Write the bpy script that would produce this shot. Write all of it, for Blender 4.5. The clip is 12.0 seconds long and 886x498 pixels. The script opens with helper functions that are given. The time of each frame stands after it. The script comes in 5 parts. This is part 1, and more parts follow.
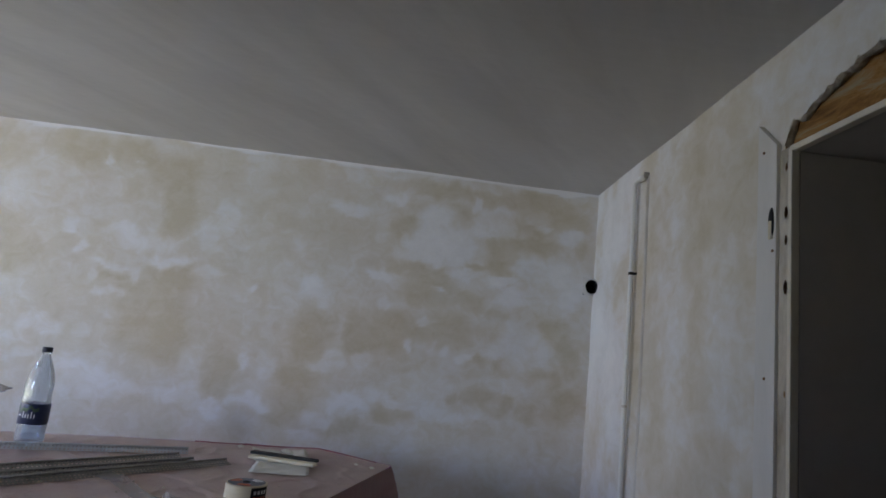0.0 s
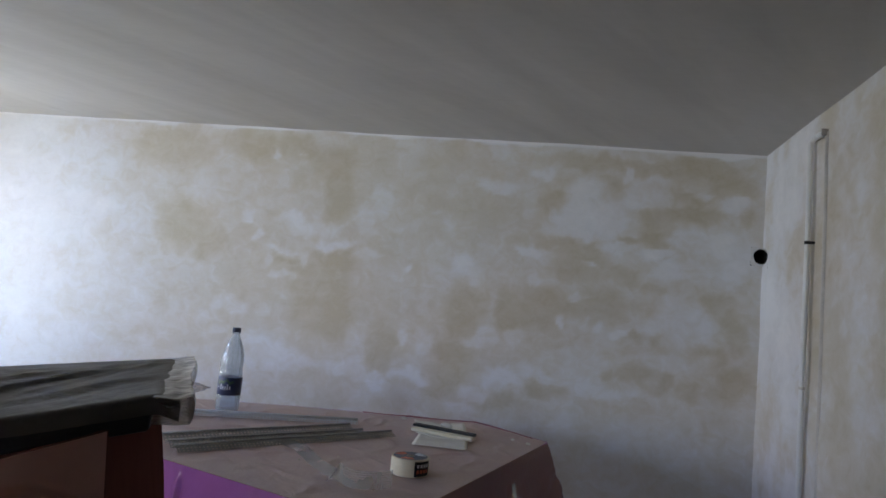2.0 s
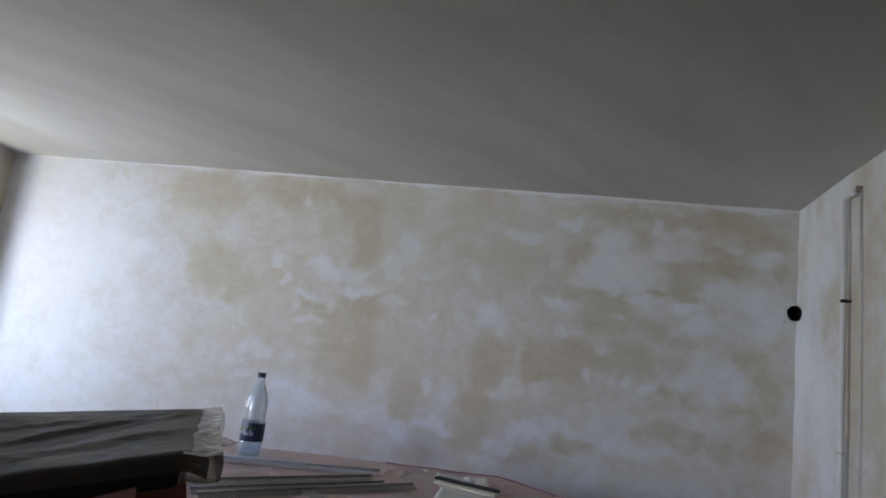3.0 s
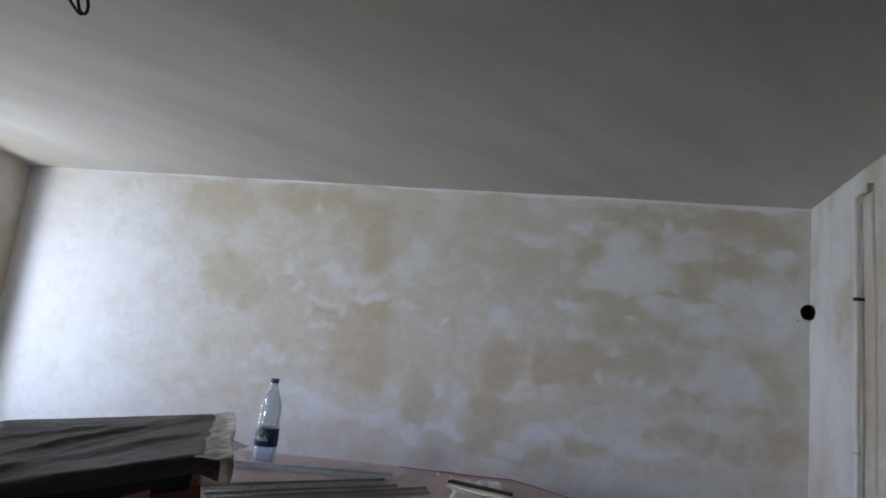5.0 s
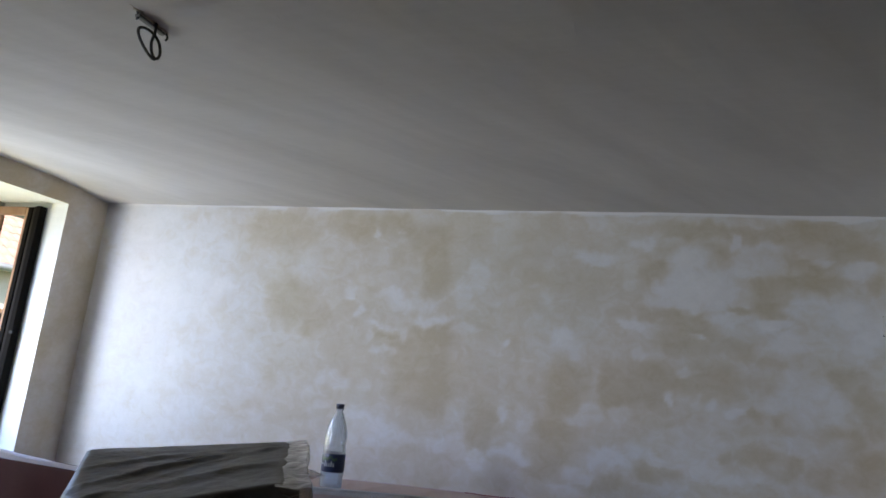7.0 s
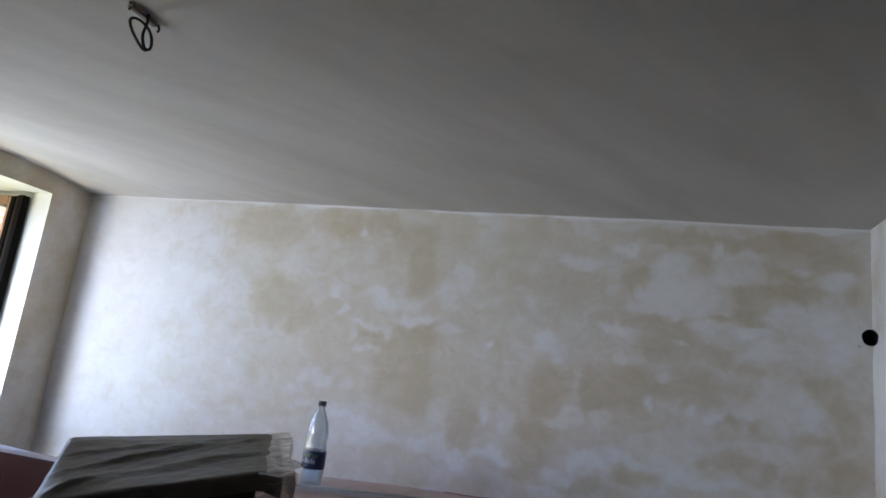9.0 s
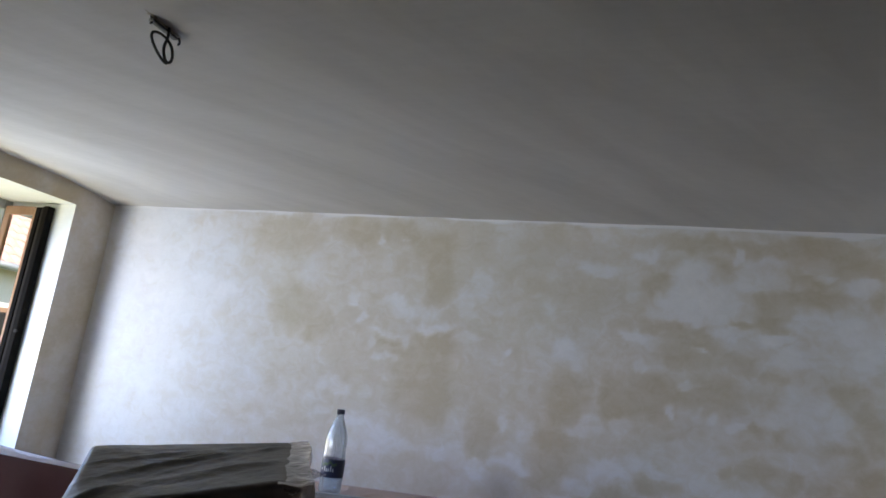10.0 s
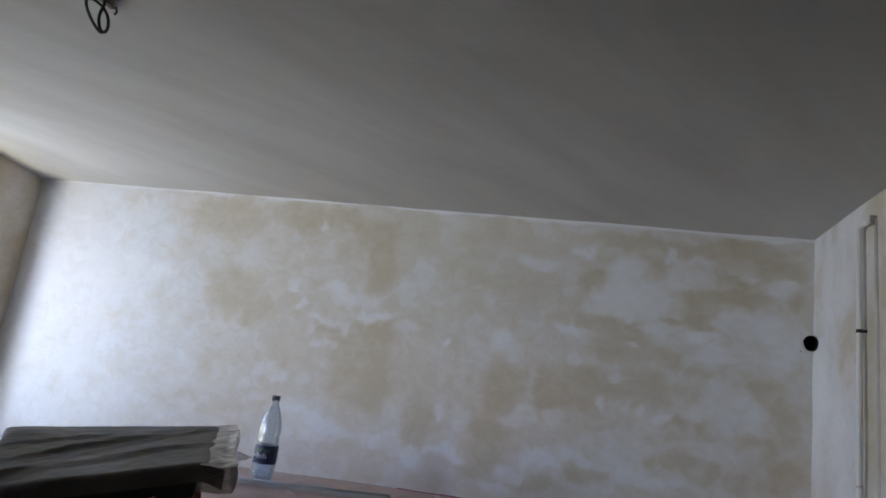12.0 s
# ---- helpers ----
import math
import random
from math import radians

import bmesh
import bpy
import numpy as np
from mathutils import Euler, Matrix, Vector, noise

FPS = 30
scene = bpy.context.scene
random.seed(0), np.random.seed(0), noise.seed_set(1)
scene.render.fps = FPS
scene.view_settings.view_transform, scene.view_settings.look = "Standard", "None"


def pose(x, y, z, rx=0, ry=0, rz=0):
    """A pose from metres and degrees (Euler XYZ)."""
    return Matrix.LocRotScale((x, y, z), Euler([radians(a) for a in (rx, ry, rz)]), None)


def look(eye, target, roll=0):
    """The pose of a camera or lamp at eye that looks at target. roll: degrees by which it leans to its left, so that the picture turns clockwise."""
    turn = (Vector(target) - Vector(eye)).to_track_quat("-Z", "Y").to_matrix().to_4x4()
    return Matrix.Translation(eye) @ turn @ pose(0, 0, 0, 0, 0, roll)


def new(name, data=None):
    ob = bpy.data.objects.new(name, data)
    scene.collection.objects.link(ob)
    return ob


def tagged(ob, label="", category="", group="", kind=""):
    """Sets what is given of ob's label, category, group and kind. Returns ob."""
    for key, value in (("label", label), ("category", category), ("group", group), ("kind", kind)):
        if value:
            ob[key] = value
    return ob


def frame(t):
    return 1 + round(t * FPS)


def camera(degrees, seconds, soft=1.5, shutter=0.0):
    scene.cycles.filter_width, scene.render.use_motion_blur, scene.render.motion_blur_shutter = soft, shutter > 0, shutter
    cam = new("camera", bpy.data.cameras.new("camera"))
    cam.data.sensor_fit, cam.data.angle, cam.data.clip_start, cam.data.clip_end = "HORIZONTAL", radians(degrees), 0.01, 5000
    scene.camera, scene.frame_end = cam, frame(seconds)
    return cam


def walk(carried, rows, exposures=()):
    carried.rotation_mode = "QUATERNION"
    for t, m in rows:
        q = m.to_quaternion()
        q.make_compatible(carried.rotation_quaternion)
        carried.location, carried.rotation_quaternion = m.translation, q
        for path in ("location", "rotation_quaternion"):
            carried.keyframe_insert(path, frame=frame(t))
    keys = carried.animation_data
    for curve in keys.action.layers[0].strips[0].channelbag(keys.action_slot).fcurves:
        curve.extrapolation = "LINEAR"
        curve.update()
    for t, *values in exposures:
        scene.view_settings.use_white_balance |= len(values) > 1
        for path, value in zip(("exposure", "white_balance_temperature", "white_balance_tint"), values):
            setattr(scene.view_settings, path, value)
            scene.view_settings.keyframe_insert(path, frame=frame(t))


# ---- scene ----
# ---- camera ----
cam = camera(70.866, 12.0, soft=1.6)
PATH = [
    (0, pose(0.3231, 0.3358, 1.2080, 100.018, -6.011, -6.106)),
    (0.5, pose(0.3470, 0.3284, 1.2199, 98.499, -6.979, -4.930)),
    (1, pose(0.3421, 0.3331, 1.2127, 93.154, -6.578, -0.524)),
    (1.5, pose(0.3400, 0.3450, 1.2266, 89.931, -3.145, 3.884)),
    (2, pose(0.3256, 0.3225, 1.2492, 95.707, -5.646, 7.868)),
    (2.3, pose(0.3143, 0.3214, 1.2518, 96.102, -6.020, 12.212)),
    (2.5, pose(0.3111, 0.3208, 1.2535, 96.323, -5.998, 14.714)),
    (2.7, pose(0.3128, 0.3186, 1.2590, 96.870, -5.967, 15.148)),
    (2.9, pose(0.3164, 0.3156, 1.2644, 98.387, -6.953, 12.193)),
    (3, pose(0.3182, 0.3142, 1.2653, 99.609, -7.168, 10.006)),
    (3.2, pose(0.3182, 0.3142, 1.2653, 100.772, -7.500, 5.756)),
    (4.8, pose(0.3319, 0.3024, 1.2653, 100.529, -6.318, 11.022)),
    (5, pose(0.3319, 0.3024, 1.2653, 99.830, -6.458, 11.288)),
    (5.5, pose(0.3465, 0.2886, 1.2660, 99.065, -6.999, 12.263)),
    (6, pose(0.3342, 0.3013, 1.2620, 98.663, -7.348, 10.464)),
    (6.2, pose(0.3240, 0.3064, 1.2634, 98.637, -7.403, 12.466)),
    (6.5, pose(0.3149, 0.3095, 1.2669, 99.973, -5.722, 15.834)),
    (7, pose(0.3158, 0.3019, 1.2682, 101.267, -5.642, 16.661)),
    (7.2, pose(0.3158, 0.3019, 1.2682, 101.699, -6.030, 15.804)),
    (8.8, pose(0.3184, 0.2905, 1.2592, 101.727, -7.247, 14.611)),
    (9, pose(0.3184, 0.2905, 1.2592, 101.605, -6.920, 15.074)),
    (9.5, pose(0.3155, 0.2898, 1.2616, 101.766, -7.143, 16.368)),
    (10, pose(0.3178, 0.2908, 1.2607, 102.097, -6.902, 16.727)),
    (10.5, pose(0.3235, 0.2879, 1.2591, 102.338, -6.705, 14.242)),
    (11, pose(0.3324, 0.2790, 1.2536, 100.718, -8.118, 10.903)),
    (11.5, pose(0.3359, 0.2739, 1.2569, 101.098, -7.770, 8.972)),
    (12, pose(0.3344, 0.2852, 1.2576, 101.880, -7.934, 11.372)),
]
EXPOSURES = [(0.0, 1.06), (1.6, 1.08), (2.5, 1.09), (7.0, 1.10), (10.0, 1.13), (12.0, 1.06)]
walk(cam, PATH, EXPOSURES)

# ---- the room's plan, metres ----
Y_FAR = 3.467        # far plastered wall
Y_BACK = -1.7        # wall behind the camera
X_LEFT = -3.050      # window wall
X_RIGHT = 1.401      # door wall, at the far corner
LEAN = 0.035         # the door wall runs a little out of square
H = 2.152            # ceiling
TOP = 0.77           # table top


def x_right(y):
    return X_RIGHT + LEAN * (y - Y_FAR)


# ---- light ----
SUN_ELEVATION, SUN_AZIMUTH = 48.0, 80.0      # the sun stands behind the house, on the door's side
world = bpy.data.worlds.new("daylight")
scene.world = world
world.use_nodes = True
wn = world.node_tree.nodes
sky = wn.new("ShaderNodeTexSky")
sky.sky_type = "NISHITA"
sky.sun_disc = False
sky.sun_elevation = radians(SUN_ELEVATION)
sky.sun_rotation = radians(SUN_AZIMUTH)
world.node_tree.links.new(sky.outputs[0], wn["Background"].inputs[0])
wn["Background"].inputs[1].default_value = 0.15

sun = new("sun", bpy.data.lights.new("sun", "SUN"))
sun.data.energy = 5.0
sun.data.angle = radians(0.53)
sun.data.color = (1.0, 0.95, 0.87)
az, el = radians(SUN_AZIMUTH), radians(SUN_ELEVATION)
sun.matrix_world = look((8 * math.sin(az), 8 * math.cos(az), 8 * math.tan(el)), (0, 0, 0))


def window_lamp(name, eye, target, width, height, watts, color, spread):
    """Daylight that enters by a window's opening."""
    lamp = new(name, bpy.data.lights.new(name, "AREA"))
    lamp.data.shape, lamp.data.size, lamp.data.size_y = "RECTANGLE", width, height
    lamp.data.energy, lamp.data.color, lamp.data.spread = watts, color, radians(spread)
    lamp.matrix_world = look(eye, target)
    return lamp


SKY, GROUND = (0.38, 0.56, 1.0), (1.0, 0.92, 0.60)      # blue from above, warm from the sunny yard below
HAZY_SKY = (0.41, 0.59, 1.0)
window_lamp("window_skylight", (-3.49, 2.39, 1.45), (-2.3, 2.72, 0.70), 0.18, 1.1, 12.6, SKY, 160)
window_lamp("window_yardlight", (-3.49, 2.39, 1.00), (-2.3, 2.72, 1.95), 0.18, 0.8, 7.0, GROUND, 160)
window_lamp("near_window_skylight", (-3.57, -0.55, 1.45), (-1.60, 3.4, 0.65), 1.0, 1.1, 15.0, HAZY_SKY, 76)
window_lamp("near_window_yardlight", (-3.57, -0.55, 1.00), (-1.60, 3.4, 1.75), 1.0, 0.9, 7.8, GROUND, 76)


# ---- materials ----
def node_material(name):
    m = bpy.data.materials.new(name)
    m.use_nodes = True
    nt = m.node_tree
    return m, nt, nt.nodes, nt.links, nt.nodes["Principled BSDF"]


def noise_node(nt, scale, detail=6.0, rough=0.6, stretch=(1, 1, 1), distortion=0.0, swing=0.0):
    co = nt.nodes.new("ShaderNodeTexCoord")
    mp = nt.nodes.new("ShaderNodeMapping")
    mp.vector_type = "TEXTURE" if swing else "POINT"
    mp.inputs["Rotation"].default_value = (0, 0, radians(swing))
    mp.inputs["Scale"].default_value = tuple(1 / q for q in stretch) if swing else stretch
    n = nt.nodes.new("ShaderNodeTexNoise")
    n.inputs["Scale"].default_value, n.inputs["Detail"].default_value = scale, detail
    n.inputs["Roughness"].default_value, n.inputs["Distortion"].default_value = rough, distortion
    nt.links.new(co.outputs["Object"], mp.inputs[0])
    nt.links.new(mp.outputs[0], n.inputs["Vector"])
    return n.outputs["Fac"]


def ramp(nt, fac, stops):
    r = nt.nodes.new("ShaderNodeValToRGB")
    while len(r.color_ramp.elements) < len(stops):
        r.color_ramp.elements.new(0.5)
    for e, (p, c) in zip(r.color_ramp.elements, stops):
        e.position, e.color = p, (*c, 1)
    nt.links.new(fac, r.inputs[0])
    return r.outputs[0]


def mixed(nt, fac, a, b, mode="MIX"):
    m = nt.nodes.new("ShaderNodeMix")
    m.data_type, m.blend_type = "RGBA", mode
    for sock, val in ((m.inputs[0], fac), (m.inputs[6], a), (m.inputs[7], b)):
        if isinstance(val, (int, float)):
            sock.default_value = val
        elif isinstance(val, tuple):
            sock.default_value = (*val, 1)
        else:
            nt.links.new(val, sock)
    return m.outputs[2]


def bumped(nt, bsdf, height, strength, distance):
    b = nt.nodes.new("ShaderNodeBump")
    b.inputs["Strength"].default_value, b.inputs["Distance"].default_value = strength, distance
    nt.links.new(height, b.inputs["Height"])
    nt.links.new(b.outputs[0], bsdf.inputs["Normal"])
    return b


def plain(name, dark, light, rough=0.6, scale=12.0, metal=0.0, bump=0.15, distance=0.002, stretch=(1, 1, 1), shine=0.5, swing=0.0):
    """A surface that varies between two tones at two scales."""
    m, nt, nodes, links, bsdf = node_material(name)
    big = noise_node(nt, scale, 5, 0.6, stretch, 0.4, swing)
    fine = noise_node(nt, scale * 11, 4, 0.65, stretch)
    tone = ramp(nt, big, [(0.32, dark), (0.68, light)])
    tone = mixed(nt, 0.22, tone, ramp(nt, fine, [(0.3, dark), (0.7, light)]))
    links.new(tone, bsdf.inputs["Base Color"])
    bsdf.inputs["Roughness"].default_value, bsdf.inputs["Metallic"].default_value = rough, metal
    bsdf.inputs["Specular IOR Level"].default_value = shine
    if bump:
        bumped(nt, bsdf, fine, bump, distance)
    return m


def plaster_material(name, tan, mid, white):
    """Half-dry filler: white where it is thin and dry, tan where it is still damp. The patches lie in the attribute 'filler'."""
    m, nt, nodes, links, bsdf = node_material(name)
    att = nodes.new("ShaderNodeAttribute")
    att.attribute_name = "filler"
    cloud = noise_node(nt, 4.6, 5, 0.55, (1, 1, 1.3), 0.6)
    smear = noise_node(nt, 13.0, 6, 0.6, (1, 1, 1.3), 0.9)
    fine = noise_node(nt, 60.0, 5, 0.7)
    add = nodes.new("ShaderNodeMath")
    add.operation = "MULTIPLY_ADD"
    links.new(cloud, add.inputs[0])
    add.inputs[1].default_value = 0.30
    links.new(att.outputs["Fac"], add.inputs[2])
    more = nodes.new("ShaderNodeMath")
    more.operation = "MULTIPLY_ADD"
    links.new(smear, more.inputs[0])
    more.inputs[1].default_value = 0.52
    links.new(add.outputs[0], more.inputs[2])
    shift = nodes.new("ShaderNodeMath")
    shift.operation = "SUBTRACT"
    links.new(more.outputs[0], shift.inputs[0])
    shift.inputs[1].default_value = 0.335
    tone = ramp(nt, shift.outputs[0], [(0.18, tan), (0.44, mid), (0.70, white), (0.97, tuple(c * 1.12 for c in white))])
    pink = ramp(nt, noise_node(nt, 1.1, 3, 0.5), [(0.4, (1.0, 1.0, 1.0)), (0.72, (1.0, 0.955, 0.93))])
    tone = mixed(nt, 1.0, tone, pink, "MULTIPLY")
    tone = mixed(nt, 0.10, tone, ramp(nt, fine, [(0.3, tan), (0.7, white)]))
    links.new(tone, bsdf.inputs["Base Color"])
    bsdf.inputs["Roughness"].default_value = 0.78
    bsdf.inputs["Specular IOR Level"].default_value = 0.25
    trowel = noise_node(nt, 9.0, 7, 0.6, (1, 1, 0.35), 0.6)
    b1 = nodes.new("ShaderNodeBump")
    b1.inputs["Strength"].default_value, b1.inputs["Distance"].default_value = 0.25, 0.006
    links.new(trowel, b1.inputs["Height"])
    b2 = nodes.new("ShaderNodeBump")
    b2.inputs["Strength"].default_value, b2.inputs["Distance"].default_value = 0.18, 0.0015
    links.new(fine, b2.inputs["Height"])
    links.new(b1.outputs[0], b2.inputs["Normal"])
    links.new(b2.outputs[0], bsdf.inputs["Normal"])
    return m


def film_material(name, color, clear, rough=0.22, dust=0.0, dust_color=(0.55, 0.47, 0.42), crease=0.5, crease_scale=14.0, shine=0.5, glow_share=0.35):
    """Thin polythene: part of the light goes straight through, part is scattered, part is mirrored."""
    m, nt, nodes, links, bsdf = node_material(name)
    wide = noise_node(nt, crease_scale, 6, 0.62, (1, 1, 0.6), 1.2)
    fine = noise_node(nt, crease_scale * 6, 4, 0.6)
    tone = ramp(nt, wide, [(0.3, tuple(c * 0.8 for c in color)), (0.7, color)])
    if dust:
        patch = ramp(nt, noise_node(nt, 5.0, 8, 0.65, (1, 1, 1), 0.8), [(0.3, (0.55, 0.55, 0.55)), (0.6, (1, 1, 1))])
        veil = mixed(nt, dust, (0.0, 0.0, 0.0), patch)
        tone = mixed(nt, veil, tone, dust_color)
    links.new(tone, bsdf.inputs["Base Color"])
    bsdf.inputs["Roughness"].default_value = rough
    height = mixed(nt, 0.25, wide, fine)
    bump = bumped(nt, bsdf, height, crease, 0.012)
    thin = nodes.new("ShaderNodeBsdfTranslucent")
    links.new(tone, thin.inputs[0])
    glow = nodes.new("ShaderNodeMixShader")
    glow.inputs[0].default_value = glow_share
    bsdf.inputs["Specular IOR Level"].default_value = shine
    links.new(bsdf.outputs[0], glow.inputs[1])
    links.new(thin.outputs[0], glow.inputs[2])
    see = nodes.new("ShaderNodeBsdfTransparent")
    see.inputs[0].default_value = (*[min(1, 0.45 + c) for c in color], 1)
    last = nodes.new("ShaderNodeMixShader")
    last.inputs[0].default_value = clear
    links.new(glow.outputs[0], last.inputs[1])
    links.new(see.outputs[0], last.inputs[2])
    links.new(last.outputs[0], nodes["Material Output"].inputs[0])
    return m


def clear_material(name, tint, gloss=0.12, rough=0.06, haze=0.05, crease=0.3, scale=25.0, body=0.8, sheet_like=False):
    """Clear plastic: transparent, with a Fresnel gloss and a trace of haze."""
    m, nt, nodes, links, bsdf = node_material(name)
    see = nodes.new("ShaderNodeBsdfTransparent")
    see.inputs[0].default_value = (*tint, 1)
    mirror = nodes.new("ShaderNodeBsdfGlossy")
    mirror.inputs["Roughness"].default_value = rough
    b = nodes.new("ShaderNodeBump")
    b.inputs["Strength"].default_value, b.inputs["Distance"].default_value = crease, 0.008
    links.new(noise_node(nt, scale, 4, 0.55, (1, 1, 0.6), 0.8), b.inputs["Height"])
    links.new(b.outputs[0], mirror.inputs["Normal"])
    if sheet_like:                                     # a thin sheet mirrors alike from both sides
        slant = nodes.new("ShaderNodeLayerWeight")
        links.new(b.outputs[0], slant.inputs["Normal"])
        fres = nodes.new("ShaderNodeMath")
        fres.operation = "POWER"
        links.new(slant.outputs["Facing"], fres.inputs[0])
        fres.inputs[1].default_value = 5.0
    else:
        fres = nodes.new("ShaderNodeFresnel")
        fres.inputs[0].default_value = 1.5
        links.new(b.outputs[0], fres.inputs["Normal"])
    lift = nodes.new("ShaderNodeMath")
    lift.operation, lift.use_clamp = "ADD", True
    links.new(fres.outputs[0], lift.inputs[0])
    lift.inputs[1].default_value = gloss
    one = nodes.new("ShaderNodeMixShader")
    links.new(lift.outputs[0], one.inputs[0])
    links.new(see.outputs[0], one.inputs[1])
    links.new(mirror.outputs[0], one.inputs[2])
    bsdf.inputs["Base Color"].default_value = (body, body * 0.97, body * 0.93, 1)
    bsdf.inputs["Roughness"].default_value = 0.5
    two = nodes.new("ShaderNodeMixShader")
    two.inputs[0].default_value = haze
    links.new(one.outputs[0], two.inputs[1])
    links.new(bsdf.outputs[0], two.inputs[2])
    links.new(two.outputs[0], nodes["Material Output"].inputs[0])
    return m


M = {}
M["plaster"] = plaster_material("half_dry_plaster", (0.535, 0.475, 0.352), (0.632, 0.588, 0.510), (0.742, 0.744, 0.750))
M["ceiling"] = plain("ceiling_skim", (0.465, 0.45, 0.438), (0.59, 0.575, 0.562), 0.8, 2.4, bump=0.2, distance=0.004, stretch=(0.35, 1.6, 1), swing=56)
M["reveal"] = plain("white_reveal_paint", (0.72, 0.74, 0.72), (0.82, 0.83, 0.81), 0.7, 5.0)
M["floor"] = plain("dusty_floor", (0.055, 0.045, 0.04), (0.12, 0.10, 0.085), 0.7, 3.0)
M["casing"] = plain("old_white_gloss_paint", (0.60, 0.585, 0.56), (0.72, 0.71, 0.69), 0.42, 6.0, stretch=(1, 1, 0.25))
M["cream"] = plain("cream_paint", (0.62, 0.56, 0.45), (0.76, 0.71, 0.62), 0.5, 8.0, stretch=(1, 1, 0.3))
M["scraped"] = plain("scraped_old_paint", (0.30, 0.25, 0.18), (0.66, 0.61, 0.52), 0.7, 11.0, stretch=(1, 1, 0.35), bump=0.5)
M["groove"] = plain("scraped_jamb", (0.20, 0.17, 0.15), (0.38, 0.35, 0.32), 0.75, 14.0)
M["lintel"], nt, nodes, links, bsdf = node_material("rough_lintel_timber")
grain = noise_node(nt, 9.0, 8, 0.7, (1, 0.35, 1.4), 1.2)
tone = ramp(nt, grain, [(0.30, (0.03, 0.016, 0.007)), (0.43, (0.19, 0.09, 0.022)), (0.54, (0.33, 0.17, 0.045)), (0.66, (0.34, 0.29, 0.19))])
links.new(tone, bsdf.inputs["Base Color"])
bsdf.inputs["Roughness"].default_value = 0.85
bumped(nt, bsdf, noise_node(nt, 28.0, 8, 0.7, (1, 0.4, 1), 0.8), 0.8, 0.008)
M["rubble"] = plain("broken_plaster_edge", (0.20, 0.165, 0.12), (0.68, 0.64, 0.56), 0.95, 34.0, bump=0.8, distance=0.006)
M["stain"] = plain("brown_wood_scar", (0.12, 0.06, 0.022), (0.34, 0.20, 0.09), 0.9, 40.0)
M["dark"] = plain("dark_hollow", (0.010, 0.009, 0.008), (0.025, 0.022, 0.02), 0.9, 20.0)
M["hall"] = plain("grey_hall_paint", (0.40, 0.37, 0.35), (0.50, 0.47, 0.45), 0.8, 2.0)
M["pipe"] = plain("white_pipe_paint", (0.66, 0.65, 0.62), (0.78, 0.77, 0.75), 0.35, 9.0)
M["pipe_old"] = plain("plaster_smeared_pipe", (0.48, 0.44, 0.38), (0.64, 0.60, 0.55), 0.6, 9.0)
M["black"] = plain("black_plastic", (0.010, 0.010, 0.011), (0.024, 0.024, 0.026), 0.6, 20.0, shine=0.25)
M["slab"] = plain("satin_black_board", (0.016, 0.016, 0.017), (0.034, 0.033, 0.033), 0.42, 16.0)
M["wood"] = plain("window_timber", (0.24, 0.13, 0.075), (0.36, 0.22, 0.14), 0.5, 7.0, stretch=(1, 4, 0.4))
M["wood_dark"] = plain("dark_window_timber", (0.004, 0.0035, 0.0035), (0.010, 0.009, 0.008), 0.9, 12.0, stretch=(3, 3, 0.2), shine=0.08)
M["grey_batten"] = plain("grey_batten_paint", (0.26, 0.28, 0.28), (0.36, 0.38, 0.37), 0.7, 9.0)
M["render_white"] = plain("sunlit_lime_render", (0.74, 0.71, 0.66), (0.82, 0.80, 0.76), 0.9, 1.2)
M["tile"] = plain("red_clay_tile", (0.50, 0.27, 0.21), (0.66, 0.42, 0.34), 0.8, 3.0)
M["gutter"] = plain("weathered_zinc", (0.30, 0.31, 0.32), (0.42, 0.43, 0.44), 0.5, 5.0, metal=0.6)
M["grass"] = plain("yard_grass", (0.05, 0.085, 0.02), (0.12, 0.16, 0.05), 0.95, 0.6)
M["board"] = plain("beech_table_board", (0.30, 0.20, 0.12), (0.42, 0.30, 0.19), 0.5, 4.0, stretch=(0.4, 4, 1))
M["film_top"] = film_material("dusty_pink_film", (0.55, 0.29, 0.33), 0.05, 0.36, 0.88, (0.66, 0.53, 0.455), 0.9, 11.0, 0.4, 0.18)
M["film"] = film_material("pink_film", (0.47, 0.155, 0.43), 0.10, 0.12, 0.0, crease=0.6, crease_scale=5.0, shine=0.45, glow_share=0.25)
M["film_fold"] = film_material("bright_pink_fold", (0.56, 0.24, 0.28), 0.30, 0.22, 0.15, (0.62, 0.45, 0.42), 0.3, 20.0)
# side skirt: dusty copy of the film, dimmer warm light put into its brown
M["film_side_shaded"] = film_material("dusty_shaded_side_film", (0.34, 0.10, 0.11), 0.12, 0.30, 0.62, (0.33, 0.215, 0.15), 0.25, 14.0)
# cabinet sides: red film darkened in colour to stand for shade
M["film_unlit"] = film_material("red_film_unlit", (0.060, 0.021, 0.020), 0.03, 0.60, 0.0, crease=0.3, crease_scale=7.0, shine=0.10, glow_share=0.06)
# the stack's film again, with the shade on top and sides in its colour
M["film_shaded"] = film_material("red_film_shaded", (0.19, 0.072, 0.058), 0.04, 0.6, 0.0, crease=0.3, crease_scale=11.0, shine=0.0, glow_share=0.2)
# cabinet top: the window's sheen on the film, painted as pale lilac
M["film_sheen"] = film_material("lilac_sheen_film", (0.74, 0.66, 0.74), 0.05, 0.30, 0.3, (0.78, 0.75, 0.80), 0.4, 9.0, 0.5, 0.15)
